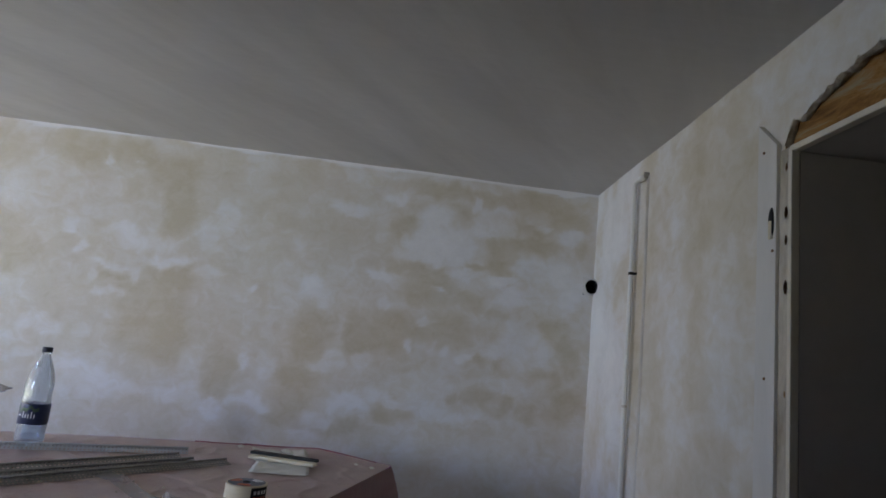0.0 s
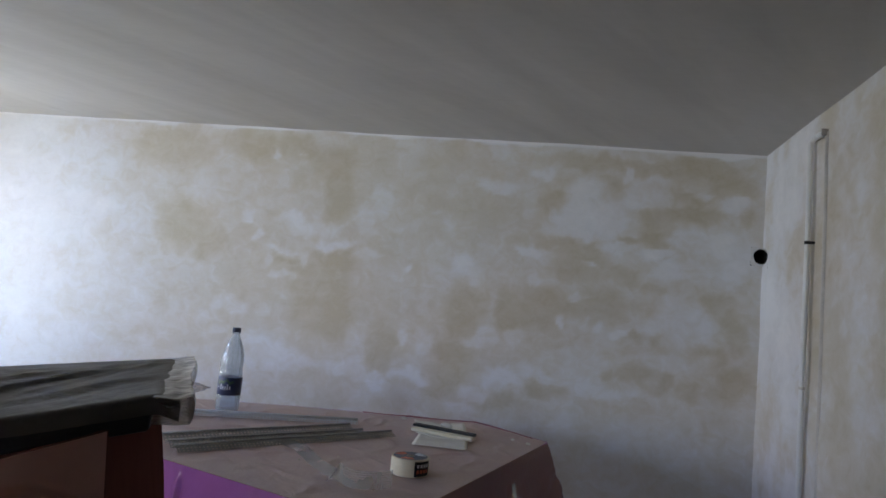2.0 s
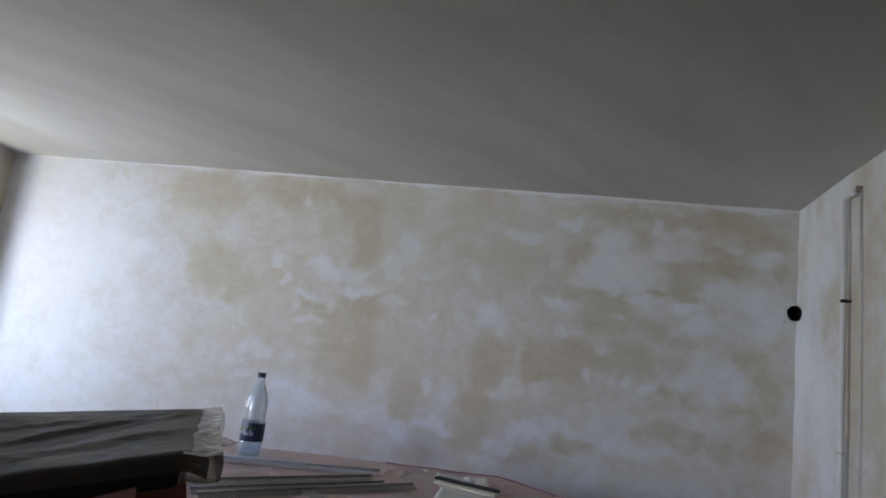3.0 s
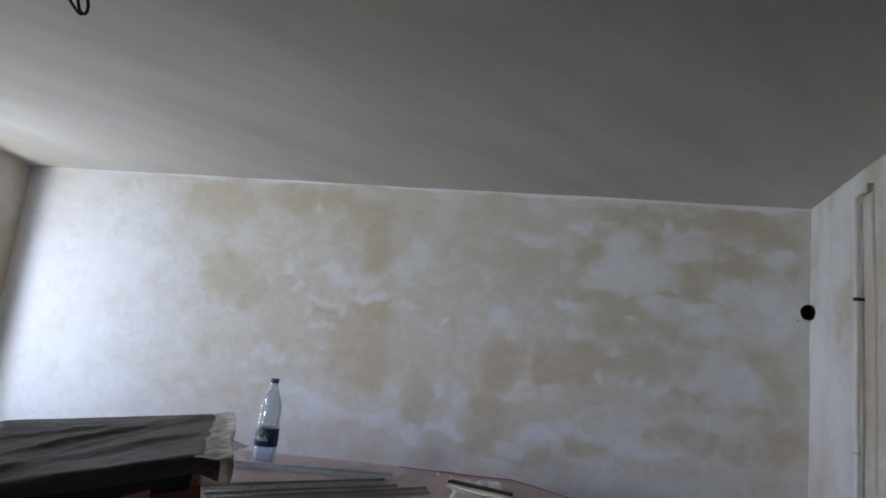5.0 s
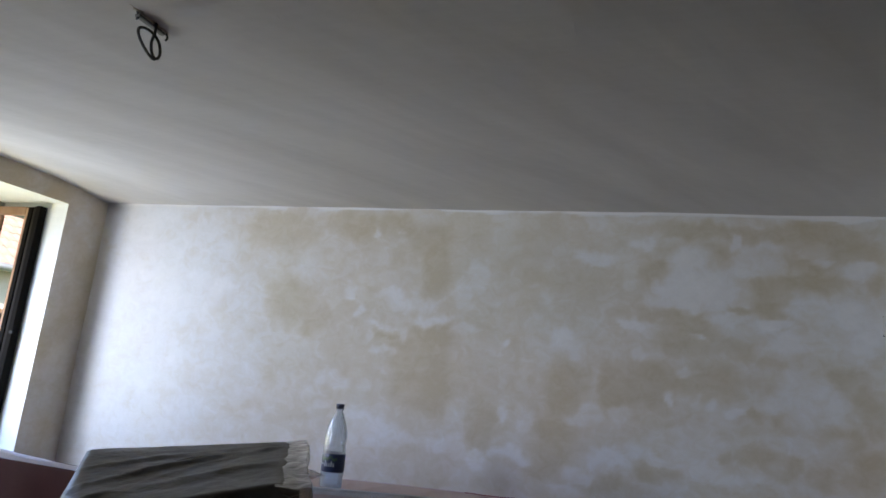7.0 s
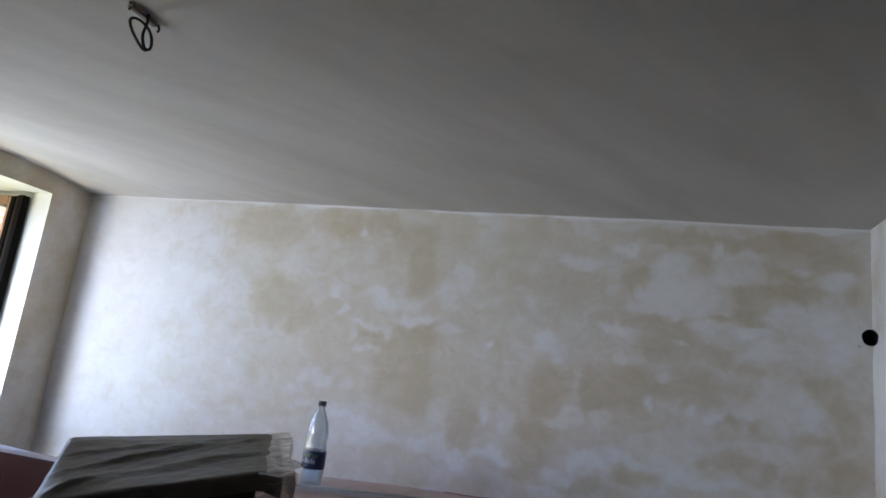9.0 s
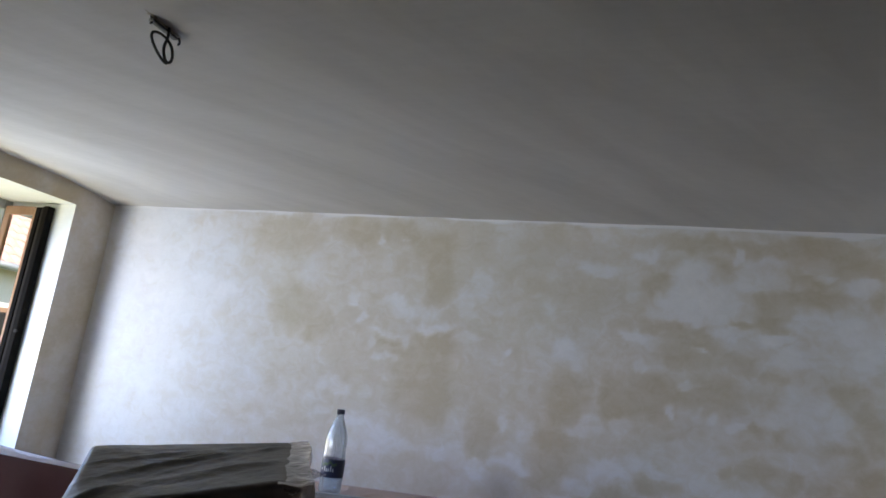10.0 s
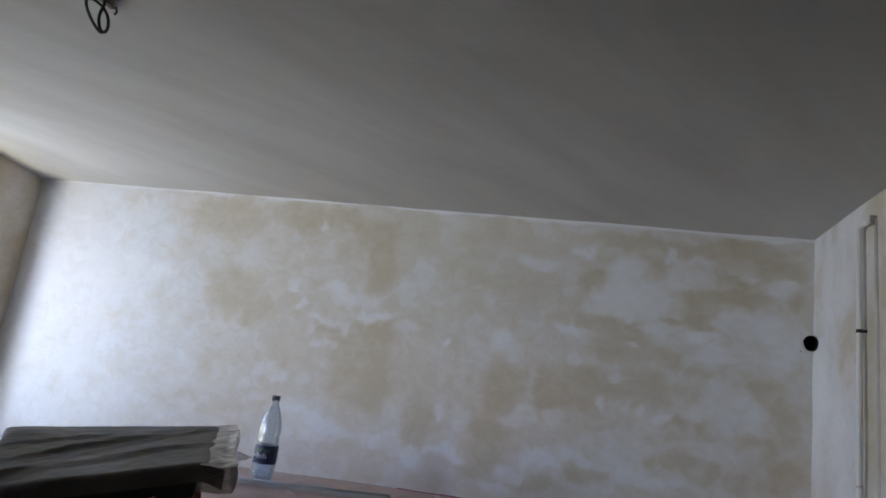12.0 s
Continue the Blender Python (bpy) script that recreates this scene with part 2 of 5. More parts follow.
# the same film for the stack's front, coloured as lit
M["film_lit"] = film_material("red_pink_film_lit", (0.66, 0.30, 0.25), 0.03, 0.30, 0.25, crease=0.15, crease_scale=11.0, shine=0.6, glow_share=0.15)
M["wrap"] = film_material("grey_wrap_film", (0.092, 0.084, 0.074), 0.02, 0.36, 0.35, (0.18, 0.16, 0.135), 0.5, 12.0)
M["bag"] = clear_material("clear_bag", (0.82, 0.78, 0.74), 0.05, 0.30, 0.20, 0.35, 30.0, 0.40, True)
M["pet"] = clear_material("clear_bottle", (0.88, 0.94, 1.0), 0.14, 0.05, 0.17, 0.75, 28.0)
M["water"] = clear_material("bottled_water", (0.80, 0.89, 1.0), 0.02, 0.02, 0.14, 0.1, 10.0)
M["label"] = plain("navy_label", (0.008, 0.014, 0.05), (0.02, 0.03, 0.085), 0.35, 30.0)
M["label_green"] = plain("green_label_picture", (0.02, 0.05, 0.03), (0.09, 0.14, 0.07), 0.4, 60.0)
M["ink"] = plain("pale_label_print", (0.62, 0.64, 0.68), (0.74, 0.76, 0.80), 0.5, 40.0)
M["cap"] = plain("navy_cap", (0.008, 0.009, 0.02), (0.016, 0.018, 0.04), 0.4, 40.0)
M["zinc"] = plain("galvanised_bead", (0.26, 0.25, 0.235), (0.40, 0.385, 0.36), 0.42, 30.0, metal=0.75)
M["white_bead"] = plain("white_corner_bead", (0.56, 0.57, 0.58), (0.72, 0.73, 0.75), 0.4, 20.0)
M["steel"] = plain("perforated_steel", (0.13, 0.125, 0.12), (0.24, 0.23, 0.215), 0.5, 30.0, metal=0.6)
M["paper"] = plain("cream_paper", (0.64, 0.61, 0.53), (0.76, 0.73, 0.66), 0.85, 14.0)
M["paper_brown"] = plain("brown_card", (0.10, 0.08, 0.05), (0.17, 0.13, 0.08), 0.7, 20.0)
M["tape"] = plain("cream_masking_tape", (0.58, 0.51, 0.37), (0.68, 0.61, 0.46), 0.6, 30.0, stretch=(1, 1, 6))
M["orange"] = plain("orange_print", (0.40, 0.07, 0.03), (0.55, 0.14, 0.06), 0.5, 40.0)
M["mesh"] = film_material("fibre_mesh_tape", (0.62, 0.60, 0.57), 0.62, 0.5, 0.0, crease=0.1)
M["cable"] = plain("black_cable", (0.012, 0.012, 0.012), (0.03, 0.03, 0.03), 0.45, 60.0)
M["sticky"] = clear_material("clear_sticky_tape", (0.9, 0.9, 0.92), 0.3, 0.12, 0.30, 0.7, 60.0)


# ---- mesh helpers ----
def mesh_of(name, bm, material, smooth=False, recalc=True):
    me = bpy.data.meshes.new(name)
    if recalc:
        bmesh.ops.recalc_face_normals(bm, faces=bm.faces)
    bm.to_mesh(me)
    bm.free()
    me.materials.append(material)
    if smooth:
        for p in me.polygons:
            p.use_smooth = True
    return me


def part(name, bm, material, parent, label="", smooth=False):
    ob = new(name, mesh_of(name, bm, material, smooth))
    ob.parent = parent
    if label:
        tagged(ob, label)
    return ob


def thing(name, at, label, category, group="", kind="", turn=0.0):
    ob = new(name)
    ob.matrix_world = pose(*at, 0, 0, turn)
    return tagged(ob, label, category, group, kind)


def solid(name, bm, material, label, category, kind="", smooth=False, at=None, recalc=True):
    ob = new(name, mesh_of(name, bm, material, smooth, recalc))
    if at is not None:
        ob.matrix_world = at
    return tagged(ob, label, category, "", kind)


def box(bm, x0, y0, z0, x1, y1, z1, bevel=0.0):
    out = bmesh.ops.create_cube(bm, size=1.0, matrix=Matrix.LocRotScale(((x0 + x1) / 2, (y0 + y1) / 2, (z0 + z1) / 2), None, (abs(x1 - x0), abs(y1 - y0), abs(z1 - z0))))
    if bevel:
        edges = {e for v in out["verts"] for e in v.link_edges}
        bmesh.ops.bevel(bm, geom=list(edges), offset=bevel, segments=2, affect="EDGES", profile=0.5)
    return bm


def boxed(*args, bevel=0.0):
    return box(bmesh.new(), *args, bevel=bevel)


def tube(points, radius, sides=10, closed=False):
    """A pipe along a line of points."""
    bm = bmesh.new()
    pts = [Vector(p) for p in points]
    rings, up = [], Vector((0.31, 0.17, 0.93))
    for i, p in enumerate(pts):
        a = pts[max(i - 1, 0)]
        b = pts[min(i + 1, len(pts) - 1)]
        d = (b - a).normalized()
        s = d.cross(up).normalized()
        if i and s.dot(last) < 0:
            s = -s
        last = s
        u = d.cross(s)
        rings.append([bm.verts.new(p + radius * (math.cos(k * math.tau / sides) * s + math.sin(k * math.tau / sides) * u)) for k in range(sides)])
    for r, q in zip(rings, rings[1:]):
        for k in range(sides):
            bm.faces.new((r[k], r[(k + 1) % sides], q[(k + 1) % sides], q[k]))
    bm.faces.new(rings[0])
    bm.faces.new(list(reversed(rings[-1])))
    return bm


def lathe(profile, sides=32, dent=None):
    """A turned body from (radius, height) pairs."""
    bm = bmesh.new()
    rings = []
    for r, z in profile:
        ring = []
        for k in range(sides):
            a = k * math.tau / sides
            rr = r * (dent(a, z) if dent else 1.0)
            ring.append(bm.verts.new((rr * math.cos(a), rr * math.sin(a), z)))
        rings.append(ring)
    for a, b in zip(rings, rings[1:]):
        for k in range(sides):
            bm.faces.new((a[k], a[(k + 1) % sides], b[(k + 1) % sides], b[k]))
    return bm


def grid(nu, nv, at):
    """A sheet of nu x nv cells; at(u, v) gives the place for u, v from 0 to 1."""
    bm = bmesh.new()
    vs = [[bm.verts.new(at(i / nu, j / nv)) for j in range(nv + 1)] for i in range(nu + 1)]
    for i in range(nu):
        for j in range(nv):
            bm.faces.new((vs[i][j], vs[i + 1][j], vs[i + 1][j + 1], vs[i][j + 1]))
    return bm


def thicken(ob, depth):
    md = ob.modifiers.new("thickness", "SOLIDIFY")
    md.thickness, md.offset = depth, 0.0
    return ob


def wave(x, y, z, scale):
    return noise.noise(Vector((x, y, z)) * scale)


# ---- walls ----
# Patches on the far wall: x, z, half width, half height.
DRY = [(0.76, 2.02, 0.023, 0.048), (0.86, 1.97, 0.093, 0.047), (0.83, 1.90, 0.098, 0.055), (0.55, 1.93, 0.109, 0.057), (0.54, 1.82, 0.097, 0.084), (0.48, 1.72, 0.128, 0.061),
    (0.32, 1.99, 0.059, 0.024), (0.10, 1.92, 0.100, 0.030), (0.67, 1.79, 0.096, 0.083), (0.73, 1.65, 0.103, 0.024), (0.94, 1.63, 0.106, 0.027), (1.08, 1.72, 0.120, 0.047),
    (1.25, 1.64, 0.133, 0.115), (1.29, 1.89, 0.067, 0.047), (0.28, 1.60, 0.074, 0.022), (-0.01, 1.51, 0.056, 0.056), (0.03, 1.44, 0.036, 0.039), (-0.57, 1.69, 0.062, 0.085),
    (-0.48, 1.79, 0.049, 0.067), (-0.85, 1.61, 0.147, 0.049), (-0.98, 1.66, 0.085, 0.046), (-0.71, 1.53, 0.112, 0.027), (-0.53, 1.49, 0.079, 0.026), (-1.16, 1.55, 0.031, 0.032)]
DRY_LOW = [(0.13, 1.16, 0.071, 0.048), (0.06, 1.11, 0.065, 0.026), (0.26, 1.17, 0.042, 0.047), (-0.20, 1.08, 0.050, 0.065), (-0.32, 1.09, 0.029, 0.038), (-1.25, 1.16, 0.106, 0.048),
    (-1.08, 0.97, 0.140, 0.075), (-0.94, 0.93, 0.140, 0.056), (-0.61, 0.93, 0.130, 0.041), (-0.24, 0.90, 0.105, 0.027), (-0.41, 0.87, 0.063, 0.029), (0.57, 1.07, 0.154, 0.050),
    (0.39, 0.99, 0.095, 0.038), (0.22, 0.94, 0.107, 0.041), (0.09, 0.86, 0.088, 0.035), (0.62, 0.97, 0.095, 0.054), (0.73, 0.92, 0.128, 0.034), (0.91, 0.93, 0.077, 0.026),
    (1.06, 1.31, 0.108, 0.150), (1.08, 1.12, 0.115, 0.062), (0.94, 1.26, 0.083, 0.040), (0.76, 1.21, 0.038, 0.020), (1.08, 1.56, 0.133, 0.062), (0.02, 0.78, 0.074, 0.026)]
DRY_SMALL = [(-1.07, 1.43, 0.030, 0.033), (-0.97, 1.48, 0.097, 0.019), (-0.86, 1.44, 0.029, 0.042), (-0.96, 1.36, 0.077, 0.021), (-2.08, 1.65, 0.085, 0.047), (-2.64, 1.70, 0.059, 0.025),
    (-1.11, 2.00, 0.027, 0.013), (-0.94, 2.01, 0.027, 0.010), (1.13, 1.94, 0.052, 0.022), (0.40, 1.79, 0.037, 0.034), (0.59, 1.54, 0.035, 0.016), (0.56, 1.39, 0.039, 0.021),
    (0.48, 1.25, 0.015, 0.032), (0.63, 1.24, 0.017, 0.026), (0.74, 1.61, 0.017, 0.024), (0.33, 1.46, 0.032, 0.038), (-1.23, 1.66, 0.031, 0.047), (-0.30, 1.45, 0.018, 0.026)]
DAMP = [(0.59, 2.06, 0.255, 0.040), (1.07, 2.06, 0.257, 0.044), (1.26, 1.98, 0.100, 0.074), (1.33, 1.85, 0.036, 0.063), (0.66, 1.96, 0.066, 0.045), (0.40, 1.84, 0.079, 0.057),
    (0.92, 1.71, 0.079, 0.063), (0.91, 1.80, 0.058, 0.059), (1.08, 1.84, 0.130, 0.042), (1.09, 1.92, 0.094, 0.033), (0.51, 1.64, 0.167, 0.033), (0.80, 1.70, 0.068, 0.024),
    (0.56, 1.54, 0.140, 0.081), (-0.73, 1.83, 0.077, 0.184), (-0.77, 1.99, 0.130, 0.084), (-0.98, 2.05, 0.154, 0.066), (-0.69, 1.46, 0.124, 0.053), (-0.97, 1.43, 0.065, 0.015),
    (-1.58, 1.61, 0.158, 0.144), (-1.44, 1.49, 0.105, 0.089), (-1.73, 2.01, 0.238, 0.125), (-1.26, 2.04, 0.161, 0.073)]
DAMP_LOW = [(0.71, 1.03, 0.040, 0.032), (0.85, 1.03, 0.079, 0.044), (0.99, 1.21, 0.064, 0.039), (0.84, 1.21, 0.033, 0.022), (1.00, 1.01, 0.044, 0.053), (1.11, 0.97, 0.052, 0.038),
    (0.64, 1.35, 0.160, 0.089), (0.39, 1.31, 0.127, 0.090), (0.75, 1.50, 0.121, 0.045), (0.93, 1.46, 0.052, 0.028), (0.47, 1.06, 0.055, 0.035), (1.18, 1.16, 0.075, 0.067),
    (1.23, 1.41, 0.088, 0.054), (1.30, 1.29, 0.060, 0.082), (1.30, 1.04, 0.076, 0.079), (0.43, 0.92, 0.113, 0.040), (0.20, 0.83, 0.107, 0.040), (-0.07, 0.90, 0.113, 0.089),
    (-0.05, 1.04, 0.097, 0.080), (-0.02, 1.26, 0.099, 0.120), (0.24, 1.30, 0.104, 0.108), (-0.41, 1.01, 0.075, 0.121), (-0.77, 1.17, 0.178, 0.116), (-0.78, 1.34, 0.173, 0.089)]


def blot(x, z, cx, cz, rx, rz):
    if abs(x - cx) > 1.4 * rx or abs(z - cz) > 1.4 * rz:
        return 0.0
    d = math.hypot((x - cx) / rx, (z - cz) / rz)
    return max(0.0, min(1.0, (1.34 - d) / 0.62))


def clamp01(v):
    return max(0.0, min(1.0, v))


def filler_far(x, z):
    """How dry the filler on the far wall is: 0 damp and tan, 1 dry and white."""
    wx = x + 0.045 * wave(x, 0.3, z, 5.5) + 0.030 * wave(x, 5.3, z, 13.0) + 0.014 * wave(x, 1.7, z, 32.0)
    wz = z + 0.035 * wave(x, 9.3, z, 5.5) + 0.026 * wave(x, 2.3, z, 13.0) + 0.014 * wave(x, 6.1, z, 32.0)
    v = 0.40 + 0.24 * clamp01((-1.3 - x) / 1.2) + 0.06 * clamp01((x - 0.2) / 0.4)
    v += 0.09 * wave(wx, 12.0, wz, 2.4) + 0.08 * wave(wx, 15.0, wz, 7.0)
    dry = max(max(blot(wx, wz, *p) for p in DRY), max(blot(wx, wz, *p) for p in DRY_LOW), 0.9 * max(blot(wx, wz, *p) for p in DRY_SMALL))
    damp = max(max(blot(wx, wz, *p) for p in DAMP), max(blot(wx, wz, *p) for p in DAMP_LOW))
    v += 0.235 * dry * (0.78 + 0.8 * wave(wx, 21.0, wz, 6.0)) - 0.225 * damp * (1 - 0.6 * dry)
    edge = H - z
    reach = 0.018 + 0.012 * clamp01((x - 0.9) / 0.3) * clamp01((1.34 - x) / 0.1) + 0.014 * wave(x, 4.0, 0.0, 6.0)
    if edge < reach:                                   # white filler along the ceiling
        v += 1.0 * clamp01((reach - edge) / 0.014) * clamp01(0.6 + 1.2 * wave(x, 1.0, 0.0, 2.8))
    return v


def filler_soft(a, b):
    """Larger, upright drifts of damp and dry filler."""
    p = a + 0.05 * wave(a, 2.0, b, 9.0) + 0.02 * wave(a, 6.0, b, 24.0)
    q = b + 0.05 * wave(a, 5.0, b, 9.0) + 0.02 * wave(a, 9.0, b, 24.0)
    v = 0.55 * wave(p, 4.0, q * 0.55, 3.2) + 0.45 * wave(p, 8.0, q * 0.6, 7.5)
    return 0.36 + 0.22 * math.tanh(2.6 * v) + 0.08 * wave(p, 3.0, q, 16.0)


def set_filler(me, value):
    at = me.attributes.new("filler", "FLOAT", "POINT")
    at.data.foreach_set("value", [value(v.co) for v in me.vertices])


def wall_sheet(name, us, vs, place, keep, value, material, label):
    """A plastered wall face from two lists of lines; keep() leaves openings out."""
    verts = [place(u, v) for u in us for v in vs]
    n = len(vs)
    faces = [(i * n + j, (i + 1) * n + j, (i + 1) * n + j + 1, i * n + j + 1)
             for i in range(len(us) - 1) for j in range(n - 1) if keep((us[i] + us[i + 1]) / 2, (vs[j] + vs[j + 1]) / 2)]
    me = bpy.data.meshes.new(name)
    me.from_pydata(verts, [], faces)
    me.materials.append(material)
    for p in me.polygons:
        p.use_smooth = True
    set_filler(me, value)
    ob = new(name, me)
    return tagged(ob, label, "wall", kind="structure")


def lines(a, b, step, *extra):
    n = max(1, round((b - a) / step))
    return sorted({round(a + (b - a) * i / n, 4) for i in range(n + 1)} | {round(e, 4) for e in extra})


HOLE_X, HOLE_Z, HOLE_R, HOLE_BOX = 1.392, 1.656, 0.034, 0.045
wall_sheet("wall_north", lines(-3.2, 1.50, 0.0125, HOLE_X - HOLE_BOX, HOLE_X + HOLE_BOX), lines(0, H + 0.02, 0.0125, HOLE_Z - HOLE_BOX, HOLE_Z + HOLE_BOX),
           lambda u, v: (u, Y_FAR + 0.006 * wave(u, 0.0, v, 1.7) + 0.0022 * wave(u, 3.0, v, 9.0), v),
           lambda u, v: not (abs(u - HOLE_X) < HOLE_BOX and abs(v - HOLE_Z) < HOLE_BOX),
           lambda c: filler_far(c.x, c.z), M["plaster"], "patchy half-dry plastered wall, tan with white filler smears")
solid("wall_north_core", boxed(-3.7, Y_FAR + 0.12, 0, 1.75, Y_FAR + 0.40, H + 0.2), M["rubble"], "masonry behind the plastered wall", "wall", "structure")

# right wall, with the door opening and its broken plaster head
DOOR_A, DOOR_B = 0.92, 1.835


def door_head(y):
    """The underside of the plaster over the door: broken away above the removed casing."""
    t = (DOOR_B - y)
    return 1.868 + 0.050 * min(1.0, t / 0.03) + 0.065 * clamp01((t - 0.06) / 0.2) + 0.014 * wave(y, 0.0, 0.0, 23.0) + 0.008 * wave(y, 7.0, 0.0, 60.0)


def right_place(u, v, out=0.0):
    return (x_right(u) + 0.005 * wave(0.0, u, v, 1.9) + 0.002 * wave(4.0, u, v, 9.0) - out, u, v)


bm = bmesh.new()
fill = bm.verts.layers.float.new("filler")
cols = lines(Y_BACK - 0.1, Y_FAR + 0.05, 0.016, DOOR_A, DOOR_B, Y_FAR - 0.070)
for y0, y1 in zip(cols, cols[1:]):
    mid = (y0 + y1) / 2
    inside = DOOR_A < mid < DOOR_B
    low0, low1 = (door_head(y0), door_head(y1)) if inside else (0.0, 0.0)
    if mid > Y_FAR - 0.070:
        continue
    n = 8 if inside else 130
    a = [bm.verts.new(right_place(y0, low0 + (H + 0.02 - low0) * k / n)) for k in range(n + 1)]
    b = [bm.verts.new(right_place(y1, low1 + (H + 0.02 - low1) * k / n)) for k in range(n + 1)]
    for v in (*a, *b):
        v[fill] = filler_soft(v.co.y, v.co.z) + 0.24 * clamp01((0.62 - Y_FAR + v.co.y) / 0.08) * (1 + 0.9 * wave(0, v.co.y, v.co.z, 4.0))
    for k in range(n):
        bm.faces.new((a[k], b[k], b[k + 1], a[k + 1]))
ends = [Y_FAR - 0.070 + 0.0075 * k for k in range(11)]       # the last strip, notched by the hole
notch = [0.038 * math.sqrt(max(0.0, 1 - ((Y_FAR - y) / 0.071) ** 2)) for y in ends]
for sign in (-1, 1):
    span = (lambda h: (0.0, HOLE_Z - h)) if sign < 0 else (lambda h: (HOLE_Z + h, H + 0.02))
    last_col = None
    for y, h in zip(ends, notch):
        z0, z1 = span(h)
        col = [bm.verts.new(right_place(y, z0 + (z1 - z0) * k / 40)) for k in range(41)]
        for v in col:
            v[fill] = filler_soft(v.co.y, v.co.z) + 0.2
        if last_col:
            for k in range(40):
                bm.faces.new((last_col[k], col[k], col[k + 1], last_col[k + 1]))
        last_col = col
bmesh.ops.remove_doubles(bm, verts=bm.verts, dist=0.0004)
bmesh.ops.reverse_faces(bm, faces=bm.faces)
solid("wall_east", bm, M["plaster"], "plastered wall with the door opening, tan and white", "wall", "structure", True, recalc=False)

# broken plaster edge over the door: a crumbled thickness going back to the timber
bm = bmesh.new()
ys = lines(DOOR_A, DOOR_B, 0.008)
rows_ = []
for y in ys:
    z = door_head(y)
    rows_.append([bm.verts.new((x_right(y) - 0.001 + d + 0.004 * wave(y, d, 1.0, 50.0), y, z + dz + 0.006 * wave(y, d, 5.0, 70.0)))
                  for d, dz in ((0.0, 0.001), (0.012, -0.004), (0.024, 0.003), (0.040, 0.004))])
for a, b in zip(rows_, rows_[1:]):
    for k in range(3):
        bm.faces.new((a[k], b[k], b[k + 1], a[k + 1]))
solid("broken_plaster_edge", bm, M["rubble"], "crumbled plaster edge over the door head", "plaster edge", "structure")

bm = grid(60, 12, lambda u, v: (x_right(1.4) + 0.035 + 0.006 * wave(u * 3, v, 0.0, 6.0), 0.80 + u * 1.10, 1.855 + v * 0.2))
solid("lintel", bm, M["lintel"], "exposed orange-brown timber lintel over the door", "lintel", "structure", True)
solid("lintel_soffit", boxed(x_right(1.4) + 0.02, 0.80, 1.838, 2.02, 1.90, 1.853), M["hall"], "grey board under the door lintel", "door lining", "structure")

# window wall, thick, with two deep openings
WALL_T = 0.60
OPENINGS = [(2.18, 3.175, 0.52, 2.061), (-1.05, -0.05, 0.52, 2.068)]


def in_opening(y, z):
    return any(a < y < b and c < z < d for a, b, c, d in OPENINGS)


wall_sheet("wall_west", lines(Y_BACK - 0.1, Y_FAR + 0.05, 0.03, 2.18, 3.175, -1.05, -0.05), lines(0, H + 0.08, 0.03, 0.52, 2.061, 2.068),
           lambda u, v: (X_LEFT + (0.0 if any(abs(u - e) < 0.001 for o in OPENINGS for e in o[:2]) or abs(v - 2.061) < 0.001 or abs(v - 2.068) < 0.001 else 0.005 * wave(3.0, u, v, 1.9)), u, v),
           lambda u, v: not in_opening(u, v), lambda c: filler_soft(c.y + 7, c.z) - 0.10, M["plaster"], "plastered window wall, tan and grey, with deep openings")


def reveal(name, o):
    a, b, c, d = o
    bm = bmesh.new()
    x0, x1 = X_LEFT - WALL_T, X_LEFT
    ring = [(a, c), (b, c), (b, d), (a, d)]
    front = [bm.verts.new((x1, y, z)) for y, z in ring]
    back = [bm.verts.new((x0, y, z)) for y, z in ring]
    for k in range(4):
        bm.faces.new((front[k], front[(k + 1) % 4], back[(k + 1) % 4], back[k]))
    return solid(name, bm, M["reveal"], "white-painted deep window reveal", "window reveal", "structure")


reveal("window_reveal_1", OPENINGS[0])
reveal("window_reveal_2", OPENINGS[1])
bm = bmesh.new()
ys = [Y_BACK - 0.3, -1.05, -0.05, 2.18, 3.175, Y_FAR + 0.4]
for i, (a, b) in enumerate(zip(ys, ys[1:])):
    if i in (1, 3):
        box(bm, X_LEFT - WALL_T, a, -0.4, X_LEFT - 0.02, b, 0.51)
        box(bm, X_LEFT - WALL_T, a, 2.078, X_LEFT - 0.02, b, H + 0.25)
    else:
        box(bm, X_LEFT - WALL_T, a + (0.01 if i else 0), -0.4, X_LEFT - 0.02, b - (0.01 if i < 4 else 0), H + 0.25)
solid("wall_west_core", bm, M["render_white"], "thick masonry of the window wall, rendered outside", "wall", "structure")

wall_sheet("wall_south", lines(-3.2, 1.5, 0.08), lines(0, H + 0.02, 0.08), lambda u, v: (u, Y_BACK + 0.005 * wave(u, 1.0, v, 1.9), v), lambda u, v: True,
           lambda c: filler_soft(c.x, c.z + 5), M["plaster"], "plastered wall, tan and white")
solid("wall_south_core", boxed(-3.7, Y_BACK - 0.3, 0, 3.2, Y_BACK - 0.06, H + 0.2), M["rubble"], "masonry behind the plastered wall", "wall", "structure")

bm = grid(120, 130, lambda u, v: (-3.15 + u * 4.65, Y_BACK - 0.05 + v * (Y_FAR + 0.1 - Y_BACK),
                                  H + 0.006 * wave(u * 4.6, v * 5.2, 0.0, 1.3) + 0.0025 * wave(u * 4.6, v * 5.2, 3.0, 5.0)
                                  + 0.044 * max(0.0, min(1.0, (0.95 - u * 4.65) / 0.8)) * max(0.0, min(1.0, (0.985 - v) / 0.07))))
solid("ceiling", bm, M["ceiling"], "grey-white skimmed ceiling with trowel marks", "ceiling", "structure", True)
